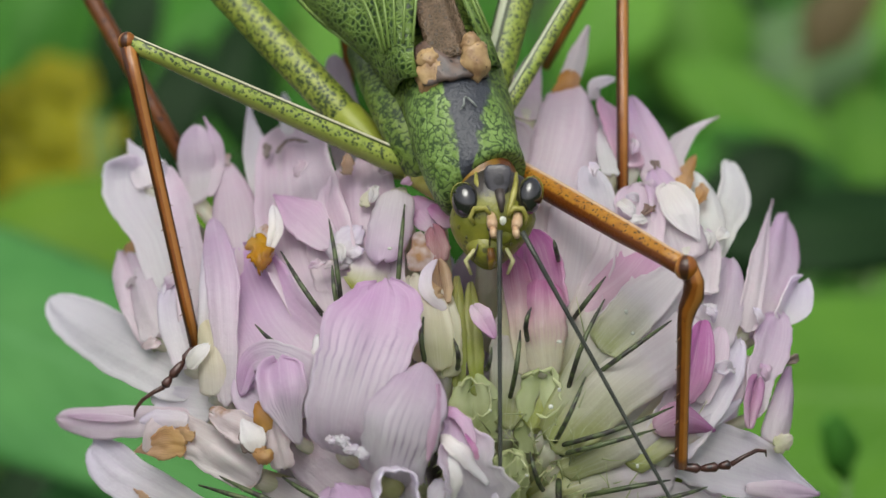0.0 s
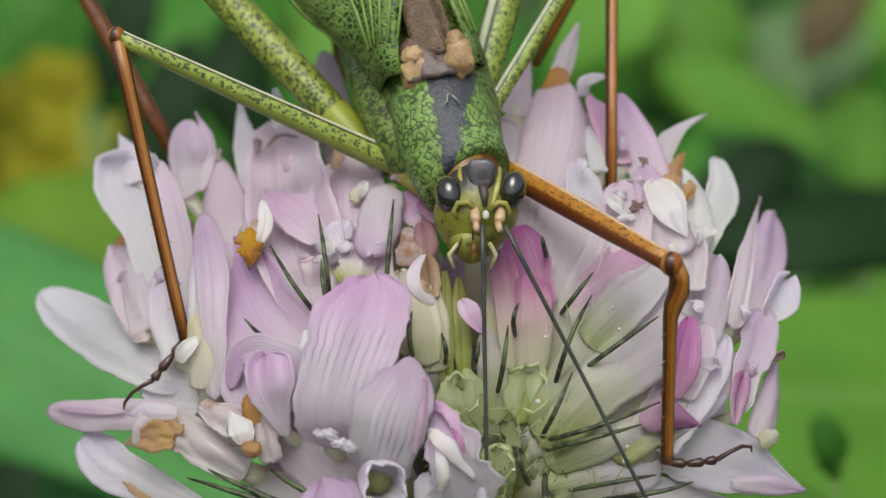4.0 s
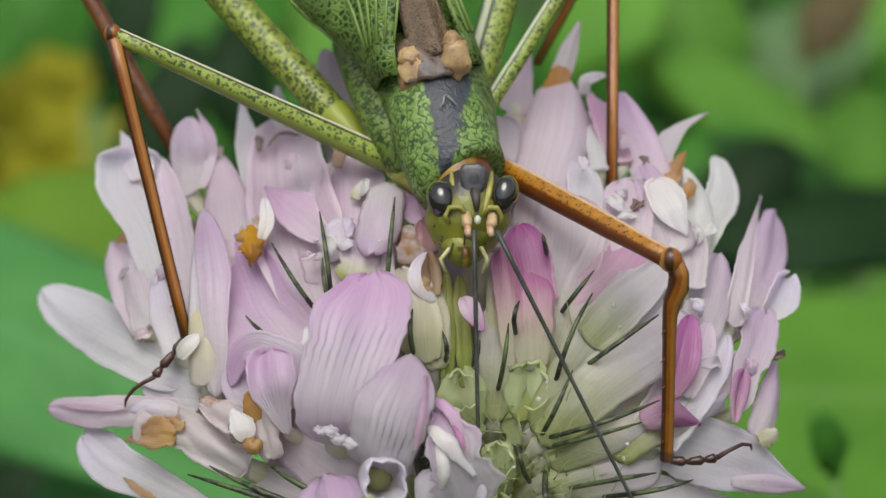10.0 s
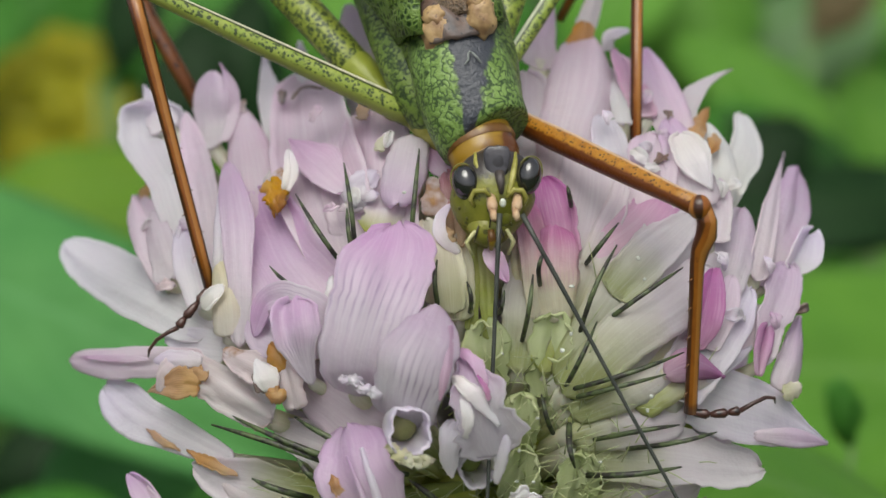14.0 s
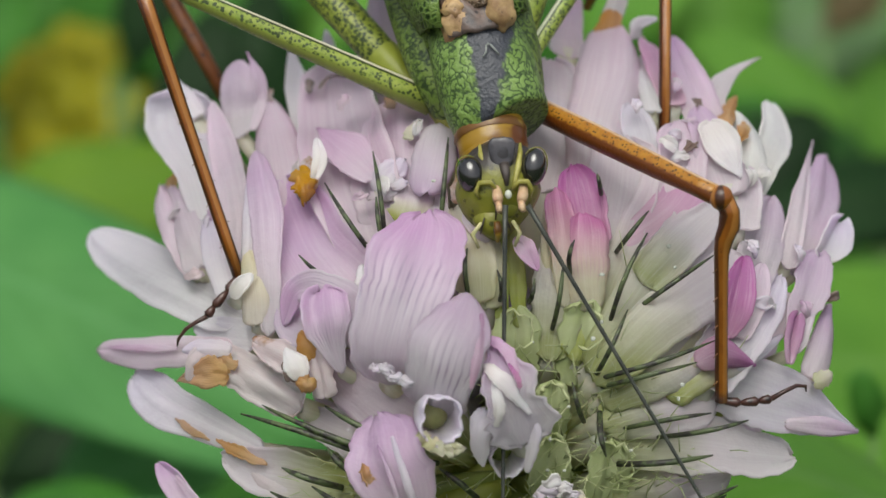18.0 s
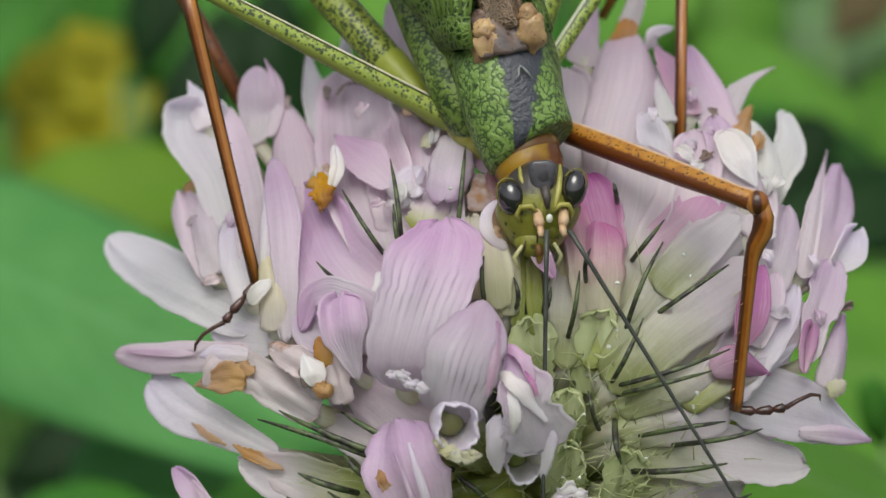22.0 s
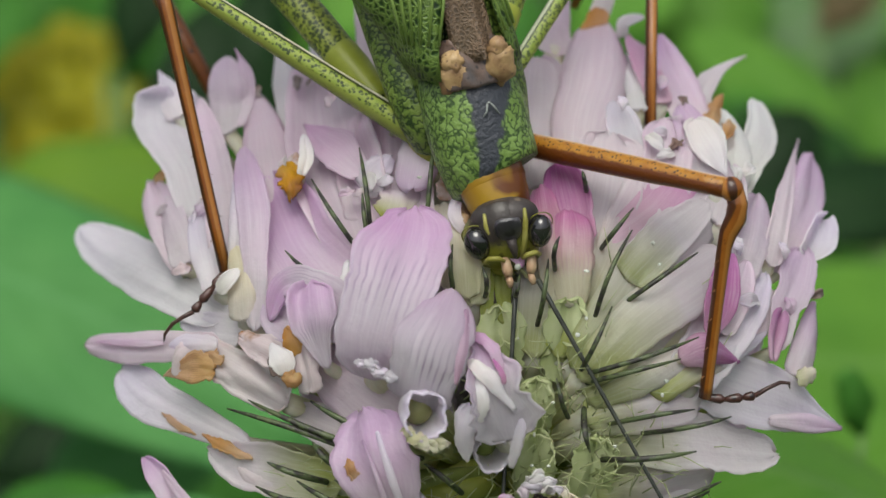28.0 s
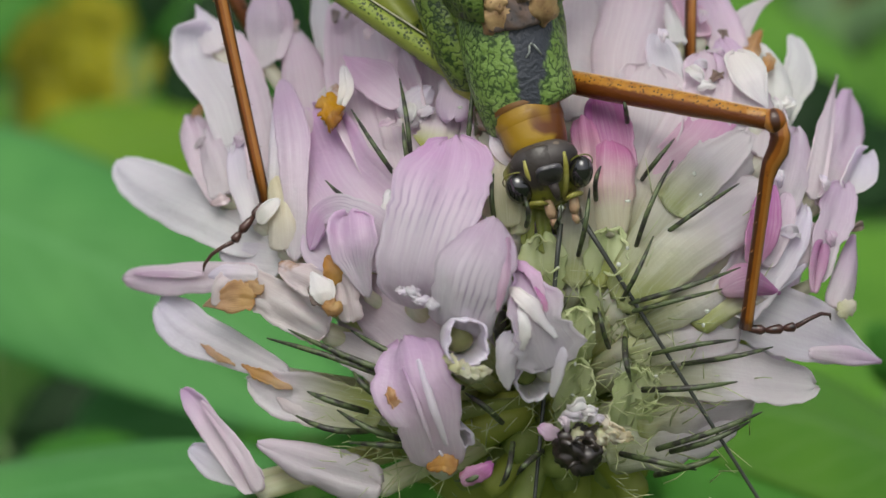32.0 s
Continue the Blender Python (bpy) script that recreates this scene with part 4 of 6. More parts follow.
floret("V", [(845, 700, 0.4), (838, 600, 0.6), (832, 500, 0.5)], [20, 28, 16], "olive calyx tube", arch=0.4, tip=0.3, rag=0.08, gutter=0.12)
floret("V", [(812, 690, 0.5), (812, 600, 0.7), (808, 490, 0.5)], [22, 26, 16], "olive calyx tube", arch=0.4, tip=0.3, rag=0.08, gutter=0.12)
floret("C", [(778, 655, 0.9), (772, 585, 1.3), (764, 512, 1.1)], [40, 58, 34], "cream petal with a browned tip", tip=0.4, rag=0.06, arch=0.35, seed=705)
floret("T", [(770, 532, 1.4), (764, 515, 1.5), (758, 500, 1.3)], [22, 24, 10], "browned petal tip", False, rag=0.2, seed=706)
floret("K", [(702, 340, 0.9), (690, 400, 1.2), (675, 465, 1.0)], [58, 74, 64], "lilac petal with its rounded end down", tip=0.4, arch=0.2)
floret("N", [(588, 438, 0.8), (540, 388, 0.9), (486, 346, 0.8)], [40, 72, 24], "lilac petal lying across paler ones", tip=0.5, blunt=1.5)
floret("W", [(620, 470, 0.7), (610, 430, 0.8), (640, 405, 0.8)], [44, 50, 24], "small white torn petal", False, rag=0.18, ruffle=0.15)
floret("G", [(640, 520, 0.5), (655, 480, 0.6), (665, 440, 0.5)], [60, 66, 40], tip=0.3, rag=0.1)
floret("S", [(570, 648, 1.6), (572, 625, 1.8), (568, 595, 1.7)], [34, 36, 26], "small white torn petal", False, rag=0.15, ruffle=0.2)
# -- petals by the green foreleg
floret("W", [(330, 610, 0), (300, 440, 0), (258, 350, -0.2), (256, 280, -0.4)], [70, 104, 122, 118], "rounded white petal", tip=0.17, blunt=2.2, arch=0.2)
floret("W", [(268, 330, 0), (246, 285, -0.3), (226, 248, -0.4)], [60, 44, 16], "small white petal point", tip=0.5, blunt=1.4)
floret("K", [(352, 362, 0.7), (350, 320, 0.8), (346, 270, 0.7), (350, 222, 0.5)], [46, 66, 74, 58], "upright lilac petal", tip=0.4, gutter=0.04)
floret("K", [(372, 350, 0.8), (386, 300, 0.9), (381, 250, 0.8), (361, 208, 0.7)], [18, 24, 28, 10], "folded lilac rim", False, tip=0.5, blunt=1.4)
floret("D", [(400, 300, 0.4), (398, 290, 0.5), (404, 274, 0.5)], [22, 20, 10], "small browned petal tip", False, rag=0.2)
floret("P", [(345, 590, 0.7), (338, 480, 0.8), (322, 390, 0.6), (300, 300, 0.3)], [56, 60, 56, 30], tip=0.3)
floret("K", [(402, 720, 1.1), (400, 600, 1.4), (396, 500, 1.5), (378, 392, 1.1)], [36, 44, 60, 42], "long lilac folded petal", tip=0.3, arch=0.5, gutter=0.06)
floret("W", [(364, 600, 1.3), (368, 520, 1.5), (366, 440, 1.2)], [24, 28, 16], tip=0.4, arch=0.5)
floret("Y", [(378, 700, 1.2), (374, 640, 1.5), (362, 562, 1.4)], [50, 46, 30], "pale yellow petal base", tip=0.3, arch=0.4)
floret("S", [(335, 650, 1.8), (350, 630, 2.0), (370, 610, 1.9)], [26, 28, 18], "small white torn petal", False, tip=0.4, foot=0.3)
floret("P", [(275, 615, 0.5), (245, 530, 0.5), (215, 450, 0.2)], [40, 70, 52], tip=0.35, wave=0.08)
floret("P", [(280, 600, 0.8), (262, 540, 0.9), (244, 480, 0.7)], [60, 56, 34], tip=0.35, arch=0.3)
floret("W", [(335, 650, 0.9), (312, 570, 1.0), (300, 500, 0.8)], [50, 58, 40], tip=0.35)
floret("T", [(225, 450, 0.5), (232, 440, 0.6), (240, 425, 0.5)], [26, 22, 12], "small browned petal tip", False, rag=0.2)
floret("W", [(360, 690, 0.3), (250, 632, 0.2), (155, 578, 0), (90, 532, -0.2)], [80, 110, 98, 58], "long flat white petal", tip=0.25, blunt=2.4, arch=0.12)
floret("W", [(380, 725, 0.5), (330, 715, 0.5), (270, 700, 0.4)], [50, 56, 40], tip=0.4)
floret("P", [(340, 742, 0.6), (260, 746, 0.6), (180, 748, 0.4), (102, 741, 0.2)], [40, 52, 54, 36], "narrow white petal with a lilac fold", tip=0.2, gutter=0.1)
floret("N", [(240, 742, 0.8), (180, 740, 0.75), (120, 736, 0.5)], [10, 14, 8], "lilac fold line of a petal", False, tip=0.4, foot=0.3)
floret("W", [(395, 922, 0), (285, 873, 0), (210, 835, 0), (166, 790, -0.2)], [34, 64, 88, 70], "white petal hanging under the others", tip=0.4)
floret("T", [(400, 948, 0.4), (350, 926, 0.35), (310, 904, 0.3)], [8, 20, 6], "tawny rotten rim of a petal", False, rag=0.3, foot=0.2)
floret("T", [(298, 905, 0.3), (262, 884, 0.25), (238, 866, 0.2)], [5, 13, 5], "tawny rotten rim of a petal", False, rag=0.3, foot=0.2, seed=708)
floret("G", [(560, 995, 0.2), (465, 972, 0.2), (380, 955, 0.1), (322, 930, 0)], [60, 84, 78, 44], "whitish petal with a tawny rim", rag=0.06)
floret("D", [(455, 1000, 0.3), (410, 990, 0.3), (375, 965, 0.2)], [20, 24, 12], "tawny rim of a petal", False, rag=0.2)
floret("K", [(345, 1130, 0.2), (275, 1034, 0.2), (235, 978, 0.2), (208, 945, 0.1)], [60, 46, 40, 22], "narrow lilac petal like a spike", tip=0.3, gutter=0.12)
floret("P", [(345, 1130, 0.4), (310, 1060, 0.5), (240, 970, 0.4)], [26, 26, 12], "pale fold of a narrow petal", False, tip=0.4, arch=0.6)
floret("P", [(560, 1120, 0.3), (450, 1090, 0.3), (340, 1045, 0.1)], [70, 70, 30], tip=0.4, rag=0.08, gutter=0.1)
floret("W", [(330, 1110, 0), (270, 1080, 0), (222, 1050, 0)], [40, 56, 40], tip=0.5)
# -- browned and crumpled ends
floret("D", [(460, 850, 0.9), (400, 812, 1.1), (340, 770, 1.1), (296, 745, 0.9)], [60, 74, 60, 30], "crumpled petal browned at the edge", rag=0.1, ruffle=0.15)
floret("T", [(330, 790, 1.4), (290, 786, 1.5), (240, 800, 1.2)], [36, 54, 14], "tawny dead petal edge", False, rag=0.12, ruffle=0.12, blunt=1.4, tip=0.5)
floret("D", [(262, 800, 1.4), (270, 765, 1.5), (300, 742, 1.4)], [18, 34, 24], "beige crumpled petal", False, rag=0.1, ruffle=0.1)
floret("W", [(335, 745, 1.5), (285, 740, 1.5), (250, 745, 1.3)], [24, 28, 14], "small white torn petal", False, rag=0.12)
floret("T", [(345, 775, 1.5), (325, 765, 1.5), (318, 745, 1.4)], [16, 24, 12], "tawny dead petal edge", False, rag=0.2)
floret("D", [(470, 780, 1.3), (420, 755, 1.5), (372, 730, 1.3)], [40, 50, 26], "cream crumpled petal", False, rag=0.1, ruffle=0.14)
floret("S", [(455, 800, 1.9), (448, 775, 2.0), (430, 745, 1.9)], [20, 44, 30], "white torn triangle of a petal", False, blunt=1.4, tip=0.5)
floret("T", [(480, 760, 1.6), (468, 738, 1.7), (455, 715, 1.6)], [34, 36, 18], "tawny dead petal edge", False, rag=0.12)
floret("D", [(500, 830, 1.5), (490, 780, 1.7), (475, 720, 1.5)], [36, 40, 26], "beige crumpled petal", False, rag=0.08, gutter=0.1)
floret("T", [(478, 800, 1.9), (468, 806, 2.1), (452, 802, 2.0)], [18, 26, 14], "brown shrivelled petal end", False, rag=0.2, ruffle=0.2, foot=0.3)
floret("E", [(455, 800, 1.7), (436, 790, 1.7), (425, 770, 1.6)], [14, 20, 10], "dark brown shrivelled petal end", False, rag=0.2)
floret("D", [(448, 445, 1.0), (468, 430, 1.4), (470, 405, 1.2)], [54, 60, 30], "beige shrivelled petal", False, rag=0.2, ruffle=0.2)
floret("T", [(455, 420, 1.5), (460, 448, 1.6), (462, 478, 1.3)], [34, 40, 18], "tan ragged end of a shrivelled petal", False, rag=0.3, ruffle=0.2)
floret("S", [(478, 440, 1.5), (488, 405, 1.7), (484, 366, 1.5)], [16, 24, 14], "small white curled petal", False, gutter=0.2)
floret("E", [(490, 272, 0.4), (510, 250, 0.4), (545, 252, 0.3)], [8, 8, 5], "dark withered rim", False, rag=0.3)
floret("T", [(612, 310, 0.9), (616, 295, 1.0), (612, 275, 0.9)], [20, 22, 14], "orange-tan crumb of a petal", False, rag=0.2)
floret("C", [(645, 365, 0.9), (650, 350, 1.0), (660, 335, 0.9)], [16, 18, 10], "yellowish crumb of a petal", False, rag=0.2)
# -- striped lilac petals in front
floret("K", [(590, 700, 1.0), (520, 700, 1.4), (450, 700, 1.2), (428, 650, 1.0)], [60, 80, 70, 30], "lilac curled petal", tip=0.3, arch=0.3)
floret("L", [(560, 690, 1.4), (500, 640, 2.0), (450, 640, 1.8), (428, 700, 1.3)], [90, 60, 44, 24], "lilac petal rolled over at its rim", tip=0.3, arch=0.5, rag=0.04)
floret("L", [(530, 785, 1.6), (512, 740, 2.0), (500, 690, 2.3), (496, 638, 2.2)], [16, 46, 84, 76], "striped white-lilac curled petal", tip=0.25, arch=0.45, rag=0.04)
floret("P", [(700, 900, 0.4), (630, 850, 0.7), (560, 800, 0.6), (505, 760, 0.4)], [90, 120, 110, 60], "dull pale petal in shade", tip=0.3)
floret("G", [(640, 930, 0.2), (560, 900, 0.3), (470, 860, 0.2)], [80, 80, 50], tip=0.3, rag=0.08)
floret("L", [(612, 800, 1.6), (612, 740, 2.6), (640, 640, 2.8), (668, 560, 2.4), (678, 506, 1.9)], [70, 128, 158, 138, 92], "broad striped lilac petal bowed like a hood", tip=0.24, blunt=2.4, arch=0.40, rag=0.06, nu=20, nv=28)
floret("L", [(690, 846, 2.2), (696, 812, 2.9), (712, 755, 3.3), (735, 700, 3.1), (752, 652, 2.5)], [94, 110, 120, 104, 58], "striped lilac petal bowed like a hood", tip=0.25, arch=0.45, rag=0.04, nu=20, nv=26)
floret("M", [(757, 815, 3.2), (767, 755, 3.3), (774, 682, 2.9)], [7, 17, 12], "rolled magenta rim of the petal", False, arch=0.5, tip=0.3, foot=0.3)
floret("L", [(855, 905, 1.8), (838, 850, 2.4), (815, 790, 2.6), (795, 735, 2.2)], [96, 100, 76, 40], "torn striped lilac petal", tip=0.2, arch=0.3, rag=0.2, foot=0.12)
floret("S", [(779, 772, 2.8), (812, 798, 3.0), (862, 856, 2.5)], [12, 26, 10], "white fold of the torn petal", False, rag=0.16, arch=0.5, seed=701)
floret("S", [(800, 880, 2.6), (806, 838, 2.9), (790, 798, 2.8)], [16, 20, 8], "white fold of the torn petal", False, rag=0.16, arch=0.5, seed=702)
floret("M", [(845, 812, 3.0), (838, 790, 3.1), (824, 770, 2.9)], [8, 9, 4], "dark crumpled edge", False, rag=0.2, seed=703)
floret("N", [(838, 790, 2.6), (820, 745, 2.7), (785, 722, 2.4)], [14, 20, 12], "magenta torn rim", False, rag=0.15)
floret("W", [(780, 950, 2.0), (775, 900, 2.4), (785, 850, 2.5)], [16, 34, 44], "white hanging strip of a torn petal", False, rag=0.12, foot=0.3)
floret("W", [(860, 960, 1.6), (868, 900, 2.0), (860, 850, 2.1)], [10, 24, 34], "white hanging strip of a torn petal", False, rag=0.12, foot=0.3)
floret("K", [(660, 1085, 1.2), (640, 1013, 2.0), (614, 945, 2.2), (600, 874, 1.6)], [88, 110, 132, 112], "lilac petal rolled over at its top, with a tear", curl=0.3, tip=0.3, arch=0.42, rag=0.08, nu=18, nv=24)
floret("W", [(672, 1052, 2.0), (646, 985, 2.62), (618, 900, 2.5)], [6, 11, 5], "pale fold along the petal", False, tip=0.5, foot=0.4, arch=0.4, seed=704)
floret("K", [(648, 1058, 2.0), (622, 990, 2.6), (592, 915, 2.4)], [5, 9, 4], "lilac fold along the petal", False, tip=0.5, foot=0.4, arch=0.4, seed=707)
floret("T", [(585, 985, 2.3), (572, 968, 2.4), (568, 950, 2.3)], [18, 20, 10], "small brown scar on a petal", False, rag=0.2)
floret("T", [(690, 1090, 1.8), (668, 1085, 1.9), (640, 1092, 1.7)], [24, 26, 12], "orange-tan dead petal edge", False, rag=0.2)
floret("M", [(700, 1110, 1.4), (735, 1098, 1.5), (755, 1080, 1.4)], [26, 24, 10], "pink petal scrap", False, rag=0.12)
floret("N", [(870, 1030, 1.2), (852, 1022, 1.3), (838, 1014, 1.2)], [20, 24, 12], "pink petal scrap beside the husk", False, rag=0.12)
for x, y, r in ((604, 778, 15), (622, 790, 14), (640, 798, 14), (588, 776, 10)):
    floret("W", [(x - r, y, 2.9), (x, y + 4, 3.1), (x + r, y + 6, 2.9)], [r * 0.8, r * 1.2, r * 0.6], "white crumbly petal base", False, rag=0.3, ruffle=0.3, foot=0.3)

# deeper florets that close the dome, behind and between
rd = random.Random(11)
for i in range(150):
    az = rd.uniform(-math.pi, math.pi)
    el = math.asin(rd.uniform(0.22, 0.98))
    d = V(math.cos(el) * math.sin(az), -math.cos(el) * math.cos(az) * 0.72, math.sin(el))
    R = rd.uniform(8.2, 10.4)
    if d.y < 0.1 and d.z < 0.35 and (d.x > -0.15 or d.z < 0.3) or (d.x < -0.3 and d.z < 0.42 and d.y < 0.3):
        continue
    tip = HEART + d * R
    base = HEART + d * R * 0.55
    q = petal(base, tip, (d * 0.4 + V(rd.uniform(-0.5, 0.5), -0.6, 0.4)), rd.uniform(2.1, 3.3), rd.uniform(-0.05, 0.15), 0.1, 0.0, 0.05, 0.5, 0.6, 300 + i, 10, 12, 0.0, 0.05)
    ob = part("floret", sweep([HEART + d * R * 0.2, HEART + d * R * 0.4, base], [0.45, 0.55, 0.6], 10), TUBE, clover, "", base)
    part("petal", q, PETALS[rd.choice("PPWWPK")], ob)


# green calyxes left open where florets have dropped: a bowed wall, a thin ragged lip and dew
def cup(px, py, w, h, lean, seed):
    rnd = random.Random(seed)
    wall = part("calyx_cup", blade([(px + lean * 2, py + h * 1.3, -0.2), (px + lean, py + h * 0.4, 0.35), (px, py - h * 0.5, 0.6)], [w * 0.7, w, w * 0.8], arch=0.16, tip=0.35, rag=0.12, gutter=0.2, seed=seed), RIM, clover, "open pale green calyx without its floret", dome(px, py))
    pts = []
    for k in range(17):
        a = radians(215 + 250 * k / 16)
        pts.append(dome(px + math.cos(a) * w * 0.44 * (1 + 0.22 * rnd.uniform(-1, 1)), py - math.sin(a) * h * -0.46 * (1 + 0.22 * rnd.uniform(-1, 1)), 0.8 + 0.25 * rnd.uniform(-1, 1)))
    part("lip", sweep(pts, [0.022 + 0.05 * rnd.random() ** 2 for _ in pts], 6), HAIR, wall, "thin pale lip")
    for k in range(2):
        part("dew", ball(rnd.choice(pts), (0.06, 0.04, 0.045), None, 8, 6), DEW, wall)


cup(838, 705, 78, 70, 4, 1)
cup(958, 695, 78, 84, -6, 2)
cup(905, 830, 62, 60, 0, 3)
cup(1015, 940, 80, 74, -12, 4)
cup(905, 930, 70, 70, -4, 6)

# closed green calyx tubes that radiate from the heart
rc = random.Random(31)
for i in range(46):
    w = radians(-178 + 240 * (i + rc.uniform(0, 1)) / 46)
    q = rc.uniform(150, 320)
    lay = rc.uniform(-3.4, -1.6)
    root = spot(880 + 60 * math.cos(w), 950 - 50 * math.sin(w), lay + 0.2)
    c = spot(880 + q * math.cos(w) * 1.05, 950 - q * math.sin(w) * (1.0 if math.sin(w) > 0 else 0.6), lay + rc.uniform(-0.2, 0.9))
    bow = V(rc.uniform(-0.25, 0.25), 0, rc.uniform(-0.25, 0.25))
    rr = rc.uniform(0.40, 0.70)
    # most tubes on the lower side take OLIVE, whose colour holds their shade
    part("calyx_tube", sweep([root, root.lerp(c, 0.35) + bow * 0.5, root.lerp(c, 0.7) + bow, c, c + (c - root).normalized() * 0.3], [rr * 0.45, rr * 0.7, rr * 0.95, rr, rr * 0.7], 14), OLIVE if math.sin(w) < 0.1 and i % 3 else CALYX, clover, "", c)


# open ends of petal tubes that point at the viewer
def tube_mouth(px, py, r, lift, way, seed, floor):
    c = dome(px, py, lift)
    out = V(*way).normalized()
    a = out.orthogonal().normalized()
    b = out.cross(a)
    rnd = random.Random(seed)
    ph = rnd.uniform(0, 6)

    def fn(u, v):
        w = 2 * math.pi * u
        k = r * (0.78 + 0.22 * math.sin(v * 1.5)) * (1 + 0.08 * math.sin(2 * w + ph) + 0.22 * v * noise.noise((1.7 * math.cos(w) + ph, 1.7 * math.sin(w), 3)) + 0.10 * v * noise.noise((5 * math.cos(w), 5 * math.sin(w), ph)))
        lip = 0.28 * noise.noise((2.2 * math.cos(w) + ph, 2.2 * math.sin(w), 0)) + 0.16 * noise.noise((6 * math.cos(w), 6 * math.sin(w), ph))
        return c - out * (1.2 * (1 - v)) + (a * math.cos(w) + b * math.sin(w) * 1.1) * k + out * lip * v
    mouth = part("tube_mouth", sheet(fn, 44, 8, 0.07), WHITE, clover, "open white mouth of a petal tube", c)
    part("tube_floor", ball(c - out * 1.0, (r * 0.7, r * 0.7, r * 0.7), None, 12, 8), floor, mouth, "olive floor inside a petal tube", c)


tube_mouth(706, 874, 0.64, 3.3, (0.3, -1, -0.15), 1, FLOOR)
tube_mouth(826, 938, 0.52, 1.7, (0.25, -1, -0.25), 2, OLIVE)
tube_mouth(688, 1046, 0.52, 1.6, (0.5, -1, -0.5), 3, FLOOR)
for x, y, r in ((686, 912, 15), (702, 921, 17), (720, 926, 14), (735, 922, 12), (674, 900, 11)):
    floret("C", [(x - r, y - 4, 3.1), (x, y + 1, 3.3), (x + r, y - 1, 3.1)], [r * 0.9, r * 1.3, r * 0.7], "cream ragged lip of the tube", False, rag=0.3, ruffle=0.25, foot=0.3, nu=8, nv=10)


# dark calyx bristles over the dome
def bristle(bx, by, tx, ty, thick=1.0, lift=1.5):
    SEED[0] += 1
    rb = random.Random(SEED[0])
    tip, root = dome(tx, ty, lift), dome(bx + (bx - tx) * 0.12, by + (by - ty) * 0.12, 0.5)
    bow = V(rb.uniform(-0.14, 0.14), -0.8, rb.uniform(-0.14, 0.14))
    pts = [root.lerp(tip, k) + bow * math.sin(math.pi * k) for k in (0, 0.2, 0.4, 0.6, 0.8, 1.0)]
    part("calyx_tooth", sweep(pts, [r * thick for r in (0.070, 0.075, 0.075, 0.070, 0.055, 0.02)], 7), BRISTLE, clover)


for row in ((575, 560, 497, 445), (604, 545, 582, 388), (603, 560, 588, 470), (545, 635, 452, 575), (703, 520, 716, 362), (757, 650, 750, 560), (905, 690, 921, 585)):
    bristle(*row)
for row in ((1022, 555, 1072, 490), (1010, 680, 1070, 530), (1060, 660, 1188, 568), (985, 775, 1036, 668), (1000, 785, 1192, 720), (1010, 800, 1160, 760), (1050, 875, 1186, 850)):
    bristle(*row)
for row in ((1110, 890, 1252, 862), (958, 860, 938, 800), (988, 460, 980, 425), (808, 650, 803, 600), (862, 650, 870, 615), (935, 600, 940, 545), (740, 690, 735, 640)):
    bristle(*row, 1.0, 1.9)
for row in ((580, 935, 352, 859), (600, 925, 385, 842), (560, 965, 505, 918), (520, 1020, 405, 998), (600, 1035, 478, 988), (520, 985, 425, 955), (640, 900, 500, 845)):
    bristle(*row, 1.35, 1.2)
for row in ((1070, 1040, 1235, 978), (1090, 1045, 1215, 995), (1040, 940, 1190, 925), (1060, 1090, 1160, 1060), (1000, 1060, 1120, 1085), (990, 860, 1000, 930), (870, 860, 850, 800)):
    bristle(*row, 1.25)
for row in ((640, 1020, 545, 985), (765, 1000, 705, 955), (745, 1075, 690, 1112), (790, 1050, 770, 1120), (620, 1050, 500, 1045), (690, 940, 600, 905), (840, 1060, 800, 1100)):
    bristle(*row, 1.2, 1.0)

# fine hairs on the green heart
hairs = Shape()
rh = random.Random(21)
for i in range(340):
    px, py = rh.gauss(930, 130), rh.gauss(925, 110)
    p = dome(px, py, 0.3)
    d = ((p - HEART).normalized() + V(rh.uniform(-0.9, 0.9), rh.uniform(-0.6, 0.2), rh.uniform(-0.6, 0.9))).normalized()
    e = V(rh.uniform(-0.5, 0.5), rh.uniform(-0.4, 0.2), rh.uniform(-0.3, 0.6))
    L = rh.uniform(0.5, 1.5)
    q = sweep([p, p + d * L * 0.5 + e * 0.15, p + d * L + e * 0.5], [0.022, 0.018, 0.008], 4)
    hairs.add(q.v, q.f, q.uv)
for i in range(130):
    px, py = rh.uniform(470, 760), rh.uniform(930, 1110)
    p = dome(px, py, 0.1)
    d = V(rh.uniform(-1.2, 0.3), rh.uniform(-0.5, 0.2), rh.uniform(-0.5, 0.7)).normalized()
    L = rh.uniform(0.4, 1.2)
    q = sweep([p, p + d * L * 0.5, p + d * L + V(0, 0, -0.1)], [0.02, 0.016, 0.007], 4)
    hairs.add(q.v, q.f, q.uv)
tagged(part("calyx_hairs", hairs, HAIR, clover, "fine pale hairs over the green calyxes"), kind="stuff")

